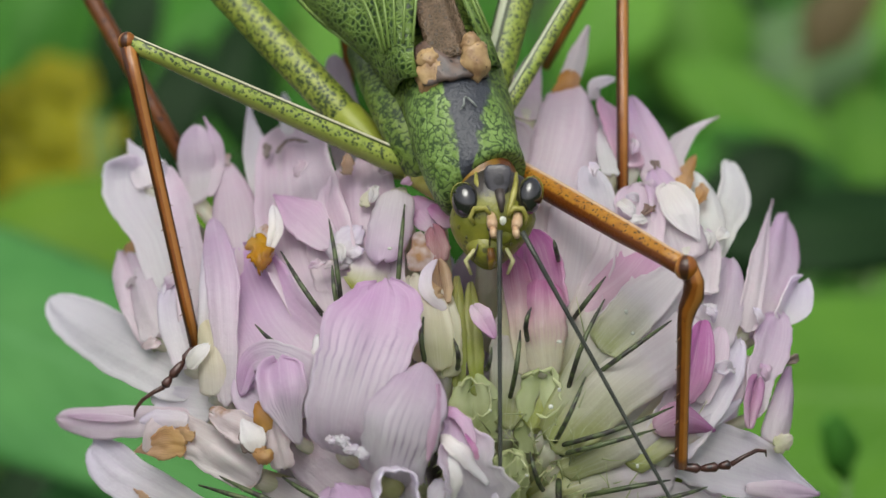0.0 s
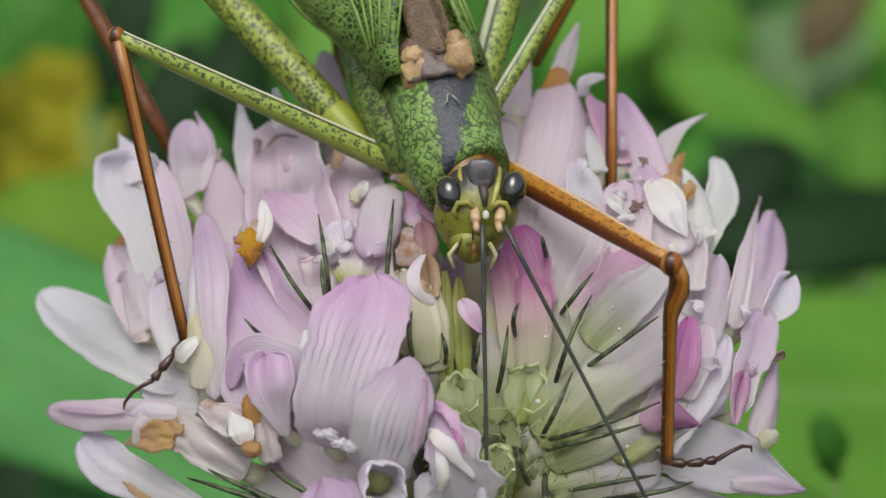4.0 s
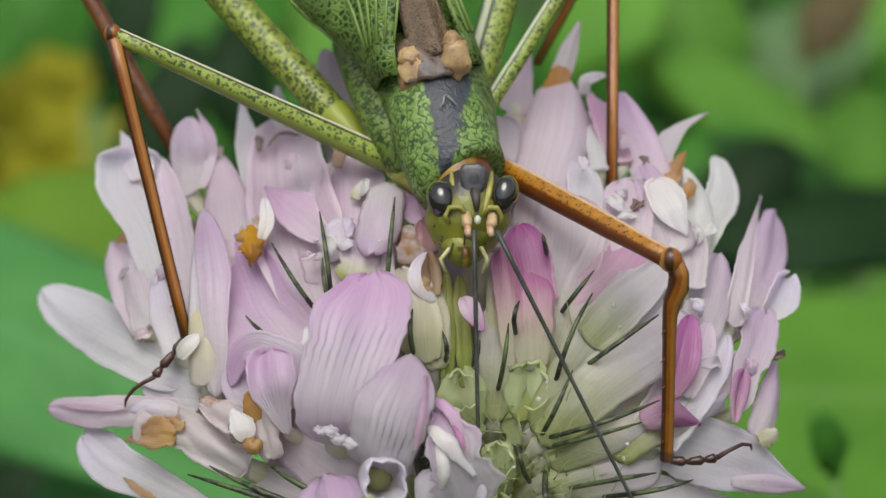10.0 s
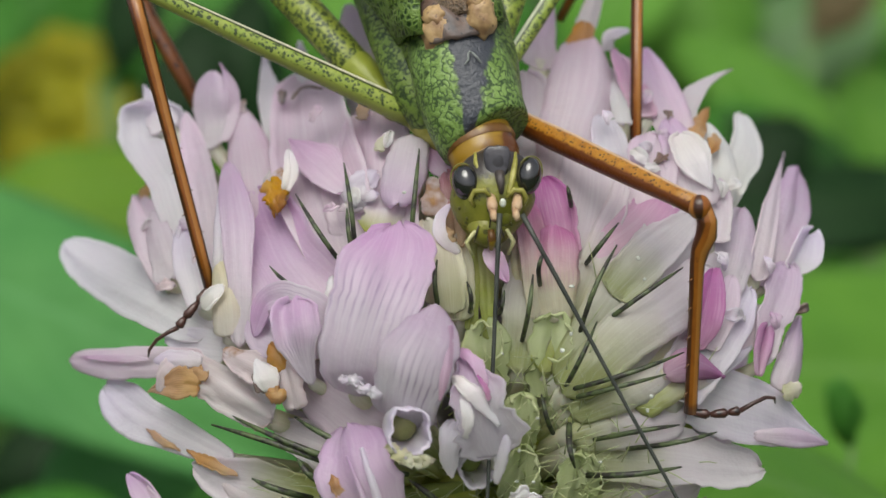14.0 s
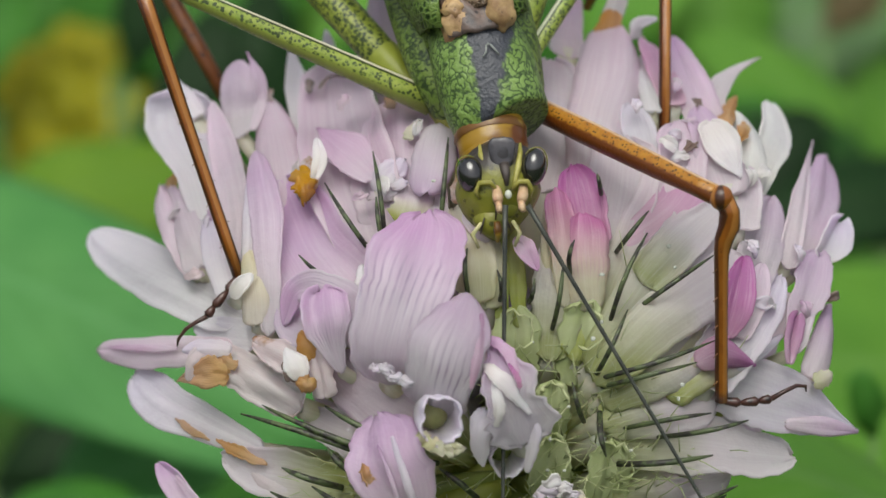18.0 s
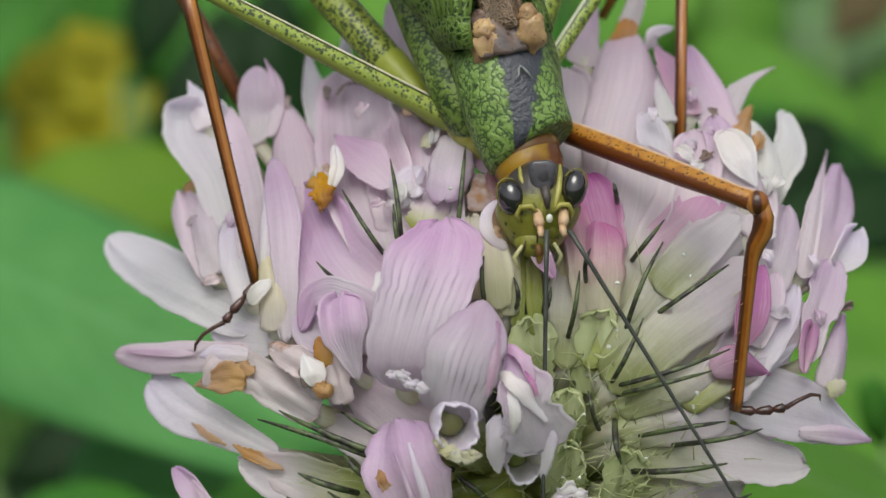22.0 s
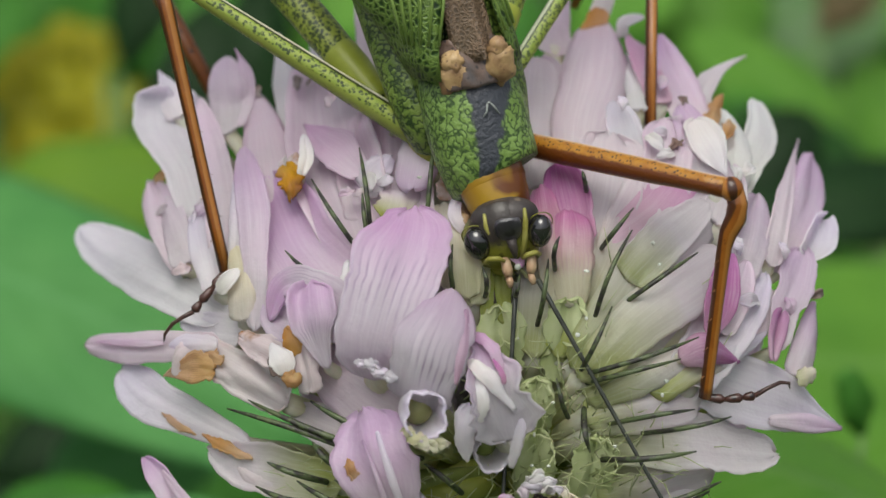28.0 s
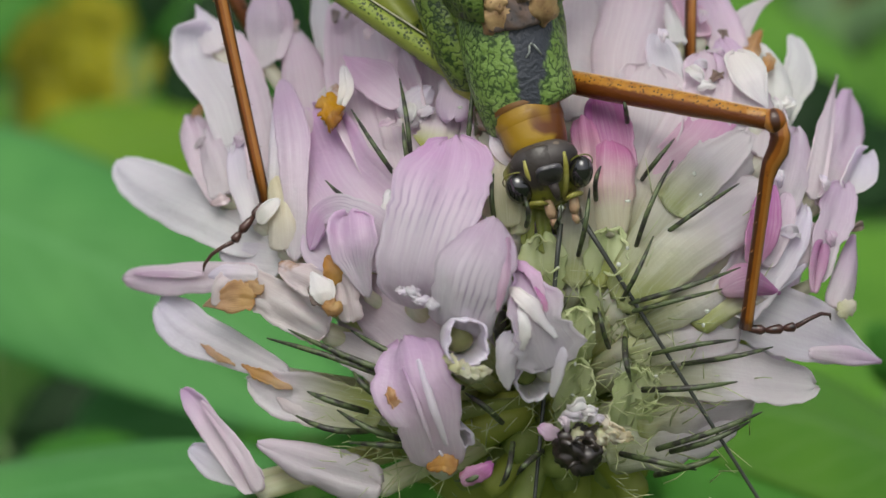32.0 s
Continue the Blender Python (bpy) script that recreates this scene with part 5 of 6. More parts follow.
# small torn scraps where petals have crumpled
ra = random.Random(58)
for x, y, kind in ((600, 452, "S"), (628, 448, "W"), (585, 470, "G"), (660, 345, "S"), (690, 300, "N"), (728, 318, "N"), (1108, 372, "S"), (1128, 392, "S"), (1118, 352, "W"), (1146, 372, "E"),
                   (1158, 296, "E"), (1150, 330, "K"), (1238, 345, "T"), (1250, 425, "S"), (1272, 420, "S"), (560, 470, "P"), (1048, 300, "W"), (1120, 262, "K"), (470, 268, "E"), (530, 300, "P"),
                   (318, 345, "P"), (300, 500, "K"), (285, 520, "W"), (236, 500, "P"), (268, 612, "D"), (1256, 555, "W"), (1278, 655, "W"), (1340, 560, "W"), (1352, 660, "N"), (1400, 640, "E")):
    r = ra.uniform(11, 19)
    a = ra.uniform(0, 6.28)
    floret(kind, [(x - r * math.cos(a), y - r * math.sin(a), 0.8), (x + 3, y - 3, 1.1), (x + r * math.cos(a), y + r * math.sin(a), 0.9)], [r * 0.8, r * 1.3, r * 0.5], "torn scrap of a petal", False, rag=0.25, ruffle=0.3, curl=0.4, foot=0.3, nu=8, nv=10)

# fluffy pale scraps beside the dark husk
for x, y, kind in ((905, 985, "S"), (922, 992, "S"), (938, 1003, "W"), (955, 1012, "Y"), (972, 1022, "Y"), (986, 1034, "Y"), (962, 1032, "C"), (896, 1000, "W"), (880, 1012, "P")):
    r = ra.uniform(13, 20)
    a = ra.uniform(-0.4, 1.2)
    floret(kind, [(x - r * math.cos(a), y - r * math.sin(a), 1.9), (x + 2, y - 4, 2.2), (x + r * math.cos(a), y + r * math.sin(a), 2.0)], [r * 0.8, r * 1.2, r * 0.4], "fluffy torn scrap of a petal", False, rag=0.35, ruffle=0.35, curl=0.4, foot=0.3, nu=10, nv=12)

# round scraps and drops of white on the tubes
rs = random.Random(77)
for x, y in ((990, 605), (1108, 552), (1120, 590), (1135, 800), (990, 690), (975, 720), (900, 900), (1128, 825), (850, 905), (760, 560), (1240, 660), (690, 440)):
    c = dome(x, y, 1.25)
    part("dew", ball(c, (rs.uniform(0.04, 0.10), 0.04, rs.uniform(0.03, 0.07)), None, 10, 8, lambda q: q * (1 + 0.5 * noise.noise(q * 2 + V(x, y, 0)))), DEW, clover, "", c)

# ---- the bush cricket ----
NOSE = V(0.27, -0.42, -0.86).normalized()
TOP = V(0.16, -0.85, 0.4)
TOP = (TOP - NOSE * TOP.dot(NOSE)).normalized()
LEFT = NOSE.cross(TOP)
LEFT = LEFT if LEFT.x < 0 else -LEFT
WTOP = (TOP - LEFT * 0.42).normalized()      # the folded wings lean over
WLEFT = (LEFT + TOP * 0.42).normalized()
MARK = spot(822, 248, -3.6)
cricket = thing("bush_cricket", MARK, "mottled green bush cricket with rust-brown legs feeding on the flower", "insect")


def on_axis(s):
    """A place on the body's axis, s millimetres ahead of its middle."""
    return MARK + V(0.12, 0, 0) + NOSE * s


shield_shape = sweep([on_axis(s) - LEFT * w for s, w in ((-2.0, 0), (-1.2, 0), (-0.6, 0), (0.05, 0), (0.55, 0.03), (1.02, 0.09), (1.30, 0.14), (1.37, 0.16))], [1.36, 1.48, 1.53, 1.52, 1.50, 1.47, 1.42, 1.26], 32, 0.92, TOP, True, [0, 0, 0, -0.06, -0.14, -0.22, -0.28, -0.28])
shield_shape.uv = [(u + 0.13 * (v - 0.3), v) for u, v in shield_shape.uv]      # the stripe runs a little askew
shield = part("pronotum", shield_shape, SHIELD, cricket, "green netted shield with a dark middle stripe")
for k, pts in enumerate(([(-0.30, 0.10), (-0.10, 0.16), (0.02, 0.30)], [(-0.30, -0.02), (-0.12, -0.12), (0.06, -0.20)], [(-0.30, 0.10), (-0.34, 0.04), (-0.30, -0.02)])):
    part("pale_mark", sweep([on_axis(s - 0.50) + TOP * (1.515 - 0.3 * w * w) + LEFT * w for s, w in pts], [0.03, 0.035, 0.02], 6), MARKING, shield, "pale scratch on the dark stripe")
part("thorax", sweep([on_axis(s) - TOP * 0.7 + V(0.3, 0, 0) for s in (-6, -4, -2.4, -1, 0.2, 1.0)], [1.5, 1.65, 1.7, 1.65, 1.45, 1.0], 24, 1.0, TOP), FLANK, cricket)
part("side_lobe", sweep([spot(672, 90, 0.8), spot(700, 150, -0.6), spot(728, 210, -1.9), spot(752, 258, -2.4), spot(772, 292, -2.6), spot(790, 316, -2.6)], [0.9, 0.95, 0.95, 0.92, 0.85, 0.5], 24, 0.9), FLANK, cricket, "olive-green netted flank under the shield")
part("abdomen", sweep([on_axis(s) - TOP * 0.9 for s in (-16, -14.5, -12, -9, -5)], [0.5, 1.3, 1.8, 2.1, 2.0], 20, 1.1, TOP), FEMUR_GREEN, cricket)


def hinge(u, v):
    a = (u - 0.5) * 1.5
    r = 1.49 - 0.06 * v + 0.09 * math.sin(math.pi * v) * abs(math.sin(5 * a)) + 0.03 * math.sin(23 * u + 9 * v)
    s = -1.3 - (1.3 + 0.18 * math.sin(11 * u)) * v + 0.12 * math.cos(2 * a)
    return on_axis(s) + TOP * r * math.cos(a) - LEFT * r * math.sin(a)


part("wing_hinge", sheet(hinge, 24, 10, 0.25), HINGE, cricket, "dark middle of the wing bases")
for x, y, r, k in ((776, 140, (0.52, 0.34, 0.58), 1.0), (768, 112, (0.36, 0.3, 0.34), 5.0), (848, 112, (0.46, 0.34, 0.60), 2.0), (842, 82, (0.28, 0.26, 0.34), 3.0), (790, 165, (0.40, 0.28, 0.30), 4.0)):
    part("wing_pad", ball(spot(x, y, -4.0), r, None, 22, 16, lambda q: q * (1 + 0.22 * noise.noise(q * 2.2 + V(k, 0, 0)) + 0.14 * noise.noise(q * 6 + V(k, 0, 0)) + 0.06 * noise.noise(q * 14))), PAD, cricket, "tan crumpled pad at the wing base")


def ridge(u, v):
    a = (u - 0.5) * 0.95
    r = 1.42 + 0.12 * math.sin(math.pi * u) - 0.5 * v + 0.05 * math.sin(4 * math.pi * u + 5 * v) + (0.07 if u > 0.55 + 0.1 * math.sin(6 * v) else 0.0)
    return on_axis(-1.9 - 16 * v) + TOP * r * math.cos(a) - LEFT * r * math.sin(a)


part("wing_ridge", sheet(ridge, 24, 40, 0.2), WING_BACK, cricket, "brown overlapping inner wing margins")


def tegmen(side):
    """One folded fore wing: a narrow top field and a tall side field, with its long veins."""
    def fn(u, v):
        s = -1.6 - 19.5 * v - 1.5 * u * (1 - v)
        spread = min(1.0, 0.55 + v * 3.2) * (1 - 0.55 * max(0.0, v - 0.55) / 0.45)
        k = u
        w = 0.55 + 0.55 * max(0.0, 1 - 5 * v) + 1.9 * math.sin(k * 1.45) * spread + 0.2 * k
        h = 1.62 - 0.25 * v - (4.9 * k ** 1.6) * spread
        p = on_axis(s) + WLEFT * side * w + WTOP * h
        hug = max(0.0, 1 - v / 0.32)
        if hug > 0:
            hug = hug * hug * (3 - 2 * hug)
            ang = 0.30 + 0.5 * max(0.0, 1 - v * 8) + u * 1.75
            p = p.lerp(on_axis(s + 0.6 * u) + LEFT * side * math.sin(ang) * (1.62 + (0.65 if side > 0 else 0.0) * min(1.0, 9 * v)) + TOP * math.cos(ang) * 1.74, hug)
        p += (WLEFT * side * 0.12 + WTOP * 0.05) * math.sin(9 * k + 5 * v)
        if v > 0.9:
            p = p.lerp(on_axis(s) - TOP * 0.8, (v - 0.9) * 5)
        return p
    nu = 16
    wing = part("fore_wing", sheet((lambda u, v: fn(1 - u, v)) if side > 0 else fn, nu, 30, 0.12), WING, cricket, "green netted fore wing", on_axis(-1.6))

    for k, (ua, ub) in enumerate([(0.0, 0.0), (0.08, 0.10), (0.16, 0.24), (0.24, 0.40), (0.30, 0.58), (0.36, 0.76), (0.97, 0.98)]):
        pts = [fn(ua + (ub - ua) * min(1.0, q / 5), 0.05 + 0.9 * q / 14) + WTOP * 0.02 + WLEFT * side * 0.03 for q in range(15)]
        part("wing_vein", sweep(pts, [0.048 - 0.002 * q for q in range(15)], 6), VEIN, wing)


tegmen(1)
tegmen(-1)

# head, in the pose of the first moment
FACE_MID = spot(881, 347, -6.0)


def face_warp(q):
    k = 1.0 - 0.40 * max(0.0, -q.z) ** 1.5 - 0.18 * max(0.0, q.z)
    return V(q.x * k - 0.10 * max(0.0, -q.z), q.y * (1 - 0.2 * max(0.0, -q.z)) * (0.45 if q.y > 0 else 1.0), q.z * 0.9)


def crown_warp(q):
    q = V(math.copysign(abs(q.x) ** 0.75, q.x), math.copysign(abs(q.y) ** 0.6, q.y), math.copysign(abs(q.z) ** 0.75, q.z))
    return V(q.x * (0.76 + 0.26 * q.z), q.y * (1 - 0.25 * max(0.0, q.z)), q.z + 0.08 * abs(q.x)) * (1 + 0.06 * noise.noise(q * 3))


head = part("head", ball(spot(872, 388, -5.4), (1.24, 1.02, 1.62), None, 28, 20, face_warp), HEAD_SKIN, cricket, "yellow-green face with dark crown", FACE_MID)
part("nape", ball(spot(878, 335, -5.45), (0.98, 0.56, 0.56), None, 20, 14), VERTEX, head, "dark brown back of the head")
NAPE, COLLAR = spot(872, 352, -4.7), on_axis(-0.3) - TOP * 0.2 - V(0.2, 0, 0)
neck = part("neck", sweep([NAPE.lerp(COLLAR, k) for k in (-0.2, 0, 0.2, 0.4, 0.65, 1.0)], [0.78, 0.92, 1.00, 1.04, 1.02, 0.9], 24, 0.95, TOP), NECK, cricket, "amber neck skin with brown marks", NAPE)
fold_at = NAPE.lerp(COLLAR, 0.16)
part("neck_fold", sweep([fold_at, fold_at + (COLLAR - NAPE) * 0.05, fold_at + (COLLAR - NAPE) * 0.13], [0.95, 1.03, 1.03], 24, 0.95, TOP, False), NECK, neck, "olive-yellow fold round the neck")
band_at = NAPE.lerp(COLLAR, 0.36)
part("neck_band", sweep([band_at, band_at + (COLLAR - NAPE) * 0.05, band_at + (COLLAR - NAPE) * 0.11], [1.05, 1.09, 1.06], 24, 0.95, TOP, False), NECK_BROWN, neck, "dark brown band across the neck")
part("crown", ball(spot(881, 328, -6.10), (0.47, 0.17, 0.58), None, 24, 16, crown_warp), CROWN, head, "blue-grey mottled plate between the eyes")
part("crown_tip", sweep([spot(884, 338, -6.25), spot(887, 356, -6.42), spot(888, 376, -6.46)], [0.15, 0.12, 0.05], 10), VERTEX, head, "black wedge under the crown")
for sx, (ex, ey), half in ((-1, (825, 357), (0.40, 0.43, 0.53)), (1, (937, 347), (0.36, 0.43, 0.54))):
    eye_mid = spot(ex, ey, -6.0)
    part("eye", ball(eye_mid, half, (V(0.96, -0.2 * sx, 0.16 * -sx), V(0.2 * sx, 0.96, 0), V(0.16 * sx, 0, 0.98)), 28, 20), EYE, head, "glossy dark grey compound eye")
    ring = [eye_mid + V(math.cos(w) * (half[0] + 0.02) + 0.10 * sx * math.sin(w), 0.22, math.sin(w) * (half[2] + 0.02)) for w in (2 * math.pi * k / 20 for k in range(21))]
    part("eye_rim", sweep(ring, [0.02] * 21, 8), FACE, head, "pale olive rim round the eye")
    part("brow", sweep([spot(878 + sx * 36, 306, -5.62), spot(878 + sx * 35, 322, -5.90), spot(881 + sx * 28, 344, -6.12), spot(888 + sx * 15, 366, -6.28), spot(888 + sx * 12, 384, -6.40)], [0.04, 0.08, 0.10, 0.09, 0.05], 10), PALP, head, "pale yellow ridge beside the crown")
    part("socket", sweep([spot(884 + sx * 16, 380, -6.48), spot(884 + sx * 26, 369, -6.50), spot(882 + sx * 42, 370, -6.45), spot(882 + sx * 50, 384, -6.35), spot(884 + sx * 44, 398, -6.3)], [0.05, 0.08, 0.085, 0.07, 0.04], 10), PALP, head, "yellow swollen rim of the antenna's socket")
    part("scape", sweep([spot(893 + sx * 24, 380, -6.3), spot(893 + sx * 22, 396, -6.62), spot(892 + sx * 20, 404, -6.74)], [0.13, 0.16, 0.12], 12), SCAPE, head, "rosy first joint of the antenna")
    part("pedicel", sweep([spot(892 + sx * 20, 404, -6.74), spot(893 + sx * 20, 412, -6.86), spot(895 + sx * 21, 420, -6.95)], [0.09, 0.11, 0.08], 10), SCAPE, head, "rosy second joint of the antenna")
part("clypeus", ball(spot(884, 416, -6.05), (0.40, 0.26, 0.34), None, 16, 12), FACE, head)
part("lip", ball(spot(862, 440, -5.85), (0.60, 0.46, 0.52), None, 18, 14, lambda q: V(q.x * (1 - 0.3 * max(0.0, -q.z)), q.y, q.z)), FACE, head, "olive upper lip")
for x0, y0, x1, y1 in ((846, 432, 838, 462), (884, 430, 892, 458), (862, 452, 866, 474)):
    part("jaw_line", sweep([spot(x0, y0, -6.3), spot((x0 + x1) / 2, (y0 + y1) / 2, -6.3), spot(x1, y1, -6.1)], [0.02, 0.03, 0.015], 6), VERTEX, head)
for x, y in ((838, 398), (812, 402), (826, 420), (918, 418), (904, 432), (846, 414), (884, 404), (842, 448), (870, 462)):
    part("face_fleck", ball(spot(x, y, -5.98 - 0.22 * (1 - abs(x - 872) / 60)), (0.045, 0.06, 0.06), None, 8, 6), FLECK, head)
part("face_line", sweep([spot(862, 396, -6.5), spot(868, 416, -6.5), spot(866, 436, -6.4)], [0.02, 0.03, 0.02], 6), VERTEX, head)
part("labrum", sweep([spot(868, 440, -6.35), spot(870, 456, -6.40), spot(868, 476, -6.2)], [0.10, 0.12, 0.06], 10), NECK_BROWN, head, "reddish-brown mouthpart")
for x0, x1, x2 in ((842, 824, 834), (896, 908, 898)):
    part("palp", sweep([spot(x0, 440, -6.15), spot(x1, 462, -6.25), spot(x2, 486, -6.15)], [0.06, 0.07, 0.045], 8), TEMPLE, head, "pale jointed palp")
part("forehead_bead", ball(spot(890, 391, -6.62), (0.10, 0.08, 0.13), None, 10, 8), DEW, head, "white shiny bead between the antennae")

ANT = []
for sx, (x0, y0), lean in ((-1, (884, 408), 0.0), (1, (924, 410), 0.5)):
    root = spot(x0, y0, -6.95)
    pts = [root + V(0, 0, -s) + V(0.004 * s * s * 0.05, 0, 0) for s in (0, 1, 3, 6, 10, 15, 21, 28)]
    ANT.append((part("antenna", sweep(pts, [0.085, 0.07, 0.062, 0.058, 0.052, 0.046, 0.04, 0.02], 8), ANTENNA, cricket, "long thread-like antenna", root), root))


# ---- legs: hip, knee and foot in the pose of the first moment ----
LEGS = []


def leg(name, hip, knee, foot, femur, shin, mats, toes, bow=0.0):
    hip, knee, foot = Vector(hip), Vector(knee), Vector(foot)
    n = len(femur) - 1
    fm = part("femur", sweep([hip.lerp(knee, k / n) for k in range(n + 1)], femur, 14), mats[0], cricket, "", hip)
    if name == "hind":
        part("thigh_base", sweep([hip.lerp(knee, k) for k in (-0.01, 0.015, 0.035, 0.06, 0.085, 0.10)], [femur[0] * 0.8, femur[0] * 1.08, femur[0] * 1.17, femur[0] * 1.28, femur[1] * 1.03, femur[1] * 0.7], 14), THIGH, fm, "plain olive-yellow base of the thigh")
    part("knee", ball(knee, (femur[-1] * 1.12, femur[-1] * 1.12, femur[-1] * 1.2), None, 12, 9), mats[1], fm)
    n = len(shin) - 1
    tb = part("tibia", sweep([knee.lerp(foot, k / n) + V(bow * math.exp(-((k / n - 0.10) / 0.09) ** 2), 0, 0) for k in range(n + 1)], shin, 12), mats[1], cricket, "", knee)
    spur = Shape()
    d = (foot - knee).normalized()
    out = d.orthogonal().normalized()
    for k in range(10):
        p = knee.lerp(foot, 0.25 + 0.07 * k)
        q = sweep([p, p + out * (shin[3] + 0.12) * (1 if k % 2 else -1) + d * 0.12], [0.03, 0.008], 4)
        spur.add(q.v, q.f, q.uv)
    part("shin_spines", spur, mats[1], tb)
    if toes:
        pts = [foot] + [Vector(p) for p in toes]
        for a, b in zip(pts[:-2], pts[1:-1]):
            m = a.lerp(b, 0.5)
            part("foot_joint", sweep([a, a.lerp(b, 0.3), m, a.lerp(b, 0.8), b], [0.07, 0.12, 0.13, 0.15, 0.07], 10), TARSUS, cricket, "", a)
        a, b = pts[-2], pts[-1]
        bow = V(0, -0.15, 0.25)
        part("claw", sweep([a, a.lerp(b, 0.35) + bow * 0.6, a.lerp(b, 0.7) + bow, b - (b - a) * 0.04 + bow * 0.7, b], [0.08, 0.065, 0.06, 0.05, 0.02], 8), TARSUS, cricket, "", a)
    LEGS.append((fm, tb, hip, knee, foot))


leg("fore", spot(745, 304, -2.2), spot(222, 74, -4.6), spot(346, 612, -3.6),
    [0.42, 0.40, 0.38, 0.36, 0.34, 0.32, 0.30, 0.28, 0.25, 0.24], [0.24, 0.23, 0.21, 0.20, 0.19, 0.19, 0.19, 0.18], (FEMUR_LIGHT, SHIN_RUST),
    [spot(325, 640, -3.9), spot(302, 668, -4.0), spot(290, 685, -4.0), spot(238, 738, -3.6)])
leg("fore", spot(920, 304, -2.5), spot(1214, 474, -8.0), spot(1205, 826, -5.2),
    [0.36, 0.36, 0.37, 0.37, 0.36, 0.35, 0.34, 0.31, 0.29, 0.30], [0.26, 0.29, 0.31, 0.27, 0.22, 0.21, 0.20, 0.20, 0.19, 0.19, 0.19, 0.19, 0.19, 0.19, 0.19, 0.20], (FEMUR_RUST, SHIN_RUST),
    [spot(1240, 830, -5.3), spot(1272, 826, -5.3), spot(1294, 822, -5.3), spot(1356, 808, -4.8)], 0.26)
leg("hind", spot(700, 294, -1.0), spot(-215, -663, 6), spot(352, 330, 4.6),
    [0.44, 0.56, 0.58, 0.55, 0.48, 0.41, 0.35, 0.31, 0.28, 0.28], [0.34, 0.33, 0.32, 0.31, 0.30, 0.29, 0.28, 0.26], (FEMUR_PLAIN, SHIN_BROWN), None)
leg("hind", spot(854, 268, -0.6), spot(1100, -720, 6), spot(1102, 338, -0.7),
    [0.40, 0.52, 0.55, 0.52, 0.48, 0.42, 0.36, 0.32, 0.28, 0.28], [0.26, 0.24, 0.22, 0.21, 0.20, 0.20, 0.19, 0.18], (FEMUR_GREEN, SHIN_RUST), None)
leg("mid", spot(843, 300, -1.9), spot(1190, -300, 2), spot(965, 120, 6),
    [0.24, 0.25, 0.26, 0.26, 0.26, 0.26, 0.25, 0.25, 0.24, 0.24], [0.2, 0.2, 0.19, 0.18, 0.18, 0.17, 0.17, 0.16], (FEMUR_GREEN, SHIN_RUST), None)
leg("mid", spot(700, 230, 0.5), spot(560, -330, 4), spot(620, 150, 7),
    [0.26, 0.30, 0.31, 0.31, 0.30, 0.29, 0.27, 0.26, 0.24, 0.24], [0.2, 0.2, 0.19, 0.18, 0.18, 0.17, 0.17, 0.16], (FEMUR_GREEN, SHIN_RUST), None)

part("coxa", sweep([spot(735, 300, -2.3), spot(752, 312, -2.5), spot(786, 330, -2.8), spot(830, 338, -3.0)], [0.36, 0.46, 0.52, 0.4], 14), PALP, cricket, "olive-yellow hip joint")
part("coxa", sweep([spot(934, 310, -2.7), spot(922, 306, -2.8), spot(900, 302, -2.8), spot(870, 300, -2.8)], [0.26, 0.30, 0.36, 0.4], 14), FEMUR_PLAIN, cricket, "olive-yellow hip joint")
part("coxa", sweep([spot(700, 296, -1.0), spot(730, 290, -1.4), spot(775, 285, -1.8)], [0.45, 0.6, 0.6], 14), PALP, cricket, "olive-yellow hip joint")

# ---- small wreckage on the flower ----
def husk(px, py, r, label):
    c = dome(px, py, 1.6)
    ob = thing("black_husk", c, label, "seed husk")
    part("shell", ball(c, (r, r * 0.8, r * 0.9), None, 36, 26, lambda q: q * (1 + 0.5 * noise.noise(q * 1.7) - 0.35 * abs(noise.noise(q * 3.5)) + 0.15 * noise.noise(q * 9))), BLACK, ob)
    rk = random.Random(8)
    for k in range(7):
        a = rk.uniform(0, 6.28)
        p = c + V(math.cos(a) * r * 0.5, -r * 0.75, math.sin(a) * r * 0.5)
        e = p + V(rk.uniform(-1, 1), -0.3, rk.uniform(-1, 1)) * r * 0.6
        part("fibre", sweep([p, p.lerp(e, 0.5) + V(0, -0.15, 0.1), e], [0.05, 0.06, 0.02], 6), BLACK, ob)
    for k in range(4):
        p = c + V((k - 1.5) * r * 0.45, -r * 0.5, r * 0.5)
        part("crumb", ball(p, (r * 0.30, r * 0.25, r * 0.34), None, 12, 9, lambda q: q * (1 + 0.5 * noise.noise(q * 2 + V(k, 0, 0)))), CREAM if k % 2 else BLACK, ob)


husk(915, 1052, 0.72, "small black shrivelled husk stuck among the calyxes")


# ---- everything that moves ----
# seconds, shift of the hips across and down, shift of the shield's mark across and down
BODY = [(0, 0, 0, 0, 0), (4.5, -6, 1, -7, -1), (6.5, -10, -2, -4, 0), (9, -17, 1, -9, 5), (11, -18, 1, -9, 7), (12, -18, 2, -5, 10), (13, -21, 4, -8, 16), (13.5, -22, 10, -8, 25),
        (15.5, -30, 25, -7, 55), (17, -35, 25, -12, 53), (18, -41, 20, -22, 47), (19, -42, 12, -23, 37), (20, -37, 13, -15, 35), (21, -30, 23, -4, 52), (21.5, -29, 33, -2, 67),
        (22, -23, 40, 7, 75), (22.5, -28, 51, 0, 90), (24, -31, 58, -3, 101), (24.5, -30, 61, 0, 104), (26.5, -18, 71, 20, 123), (27, -20, 73, 19, 127), (28, -24, 84, 14, 149),
        (29, -28, 92, 12, 163), (30, -27, 95, 14, 169), (32, -26, 93, 19, 169)]
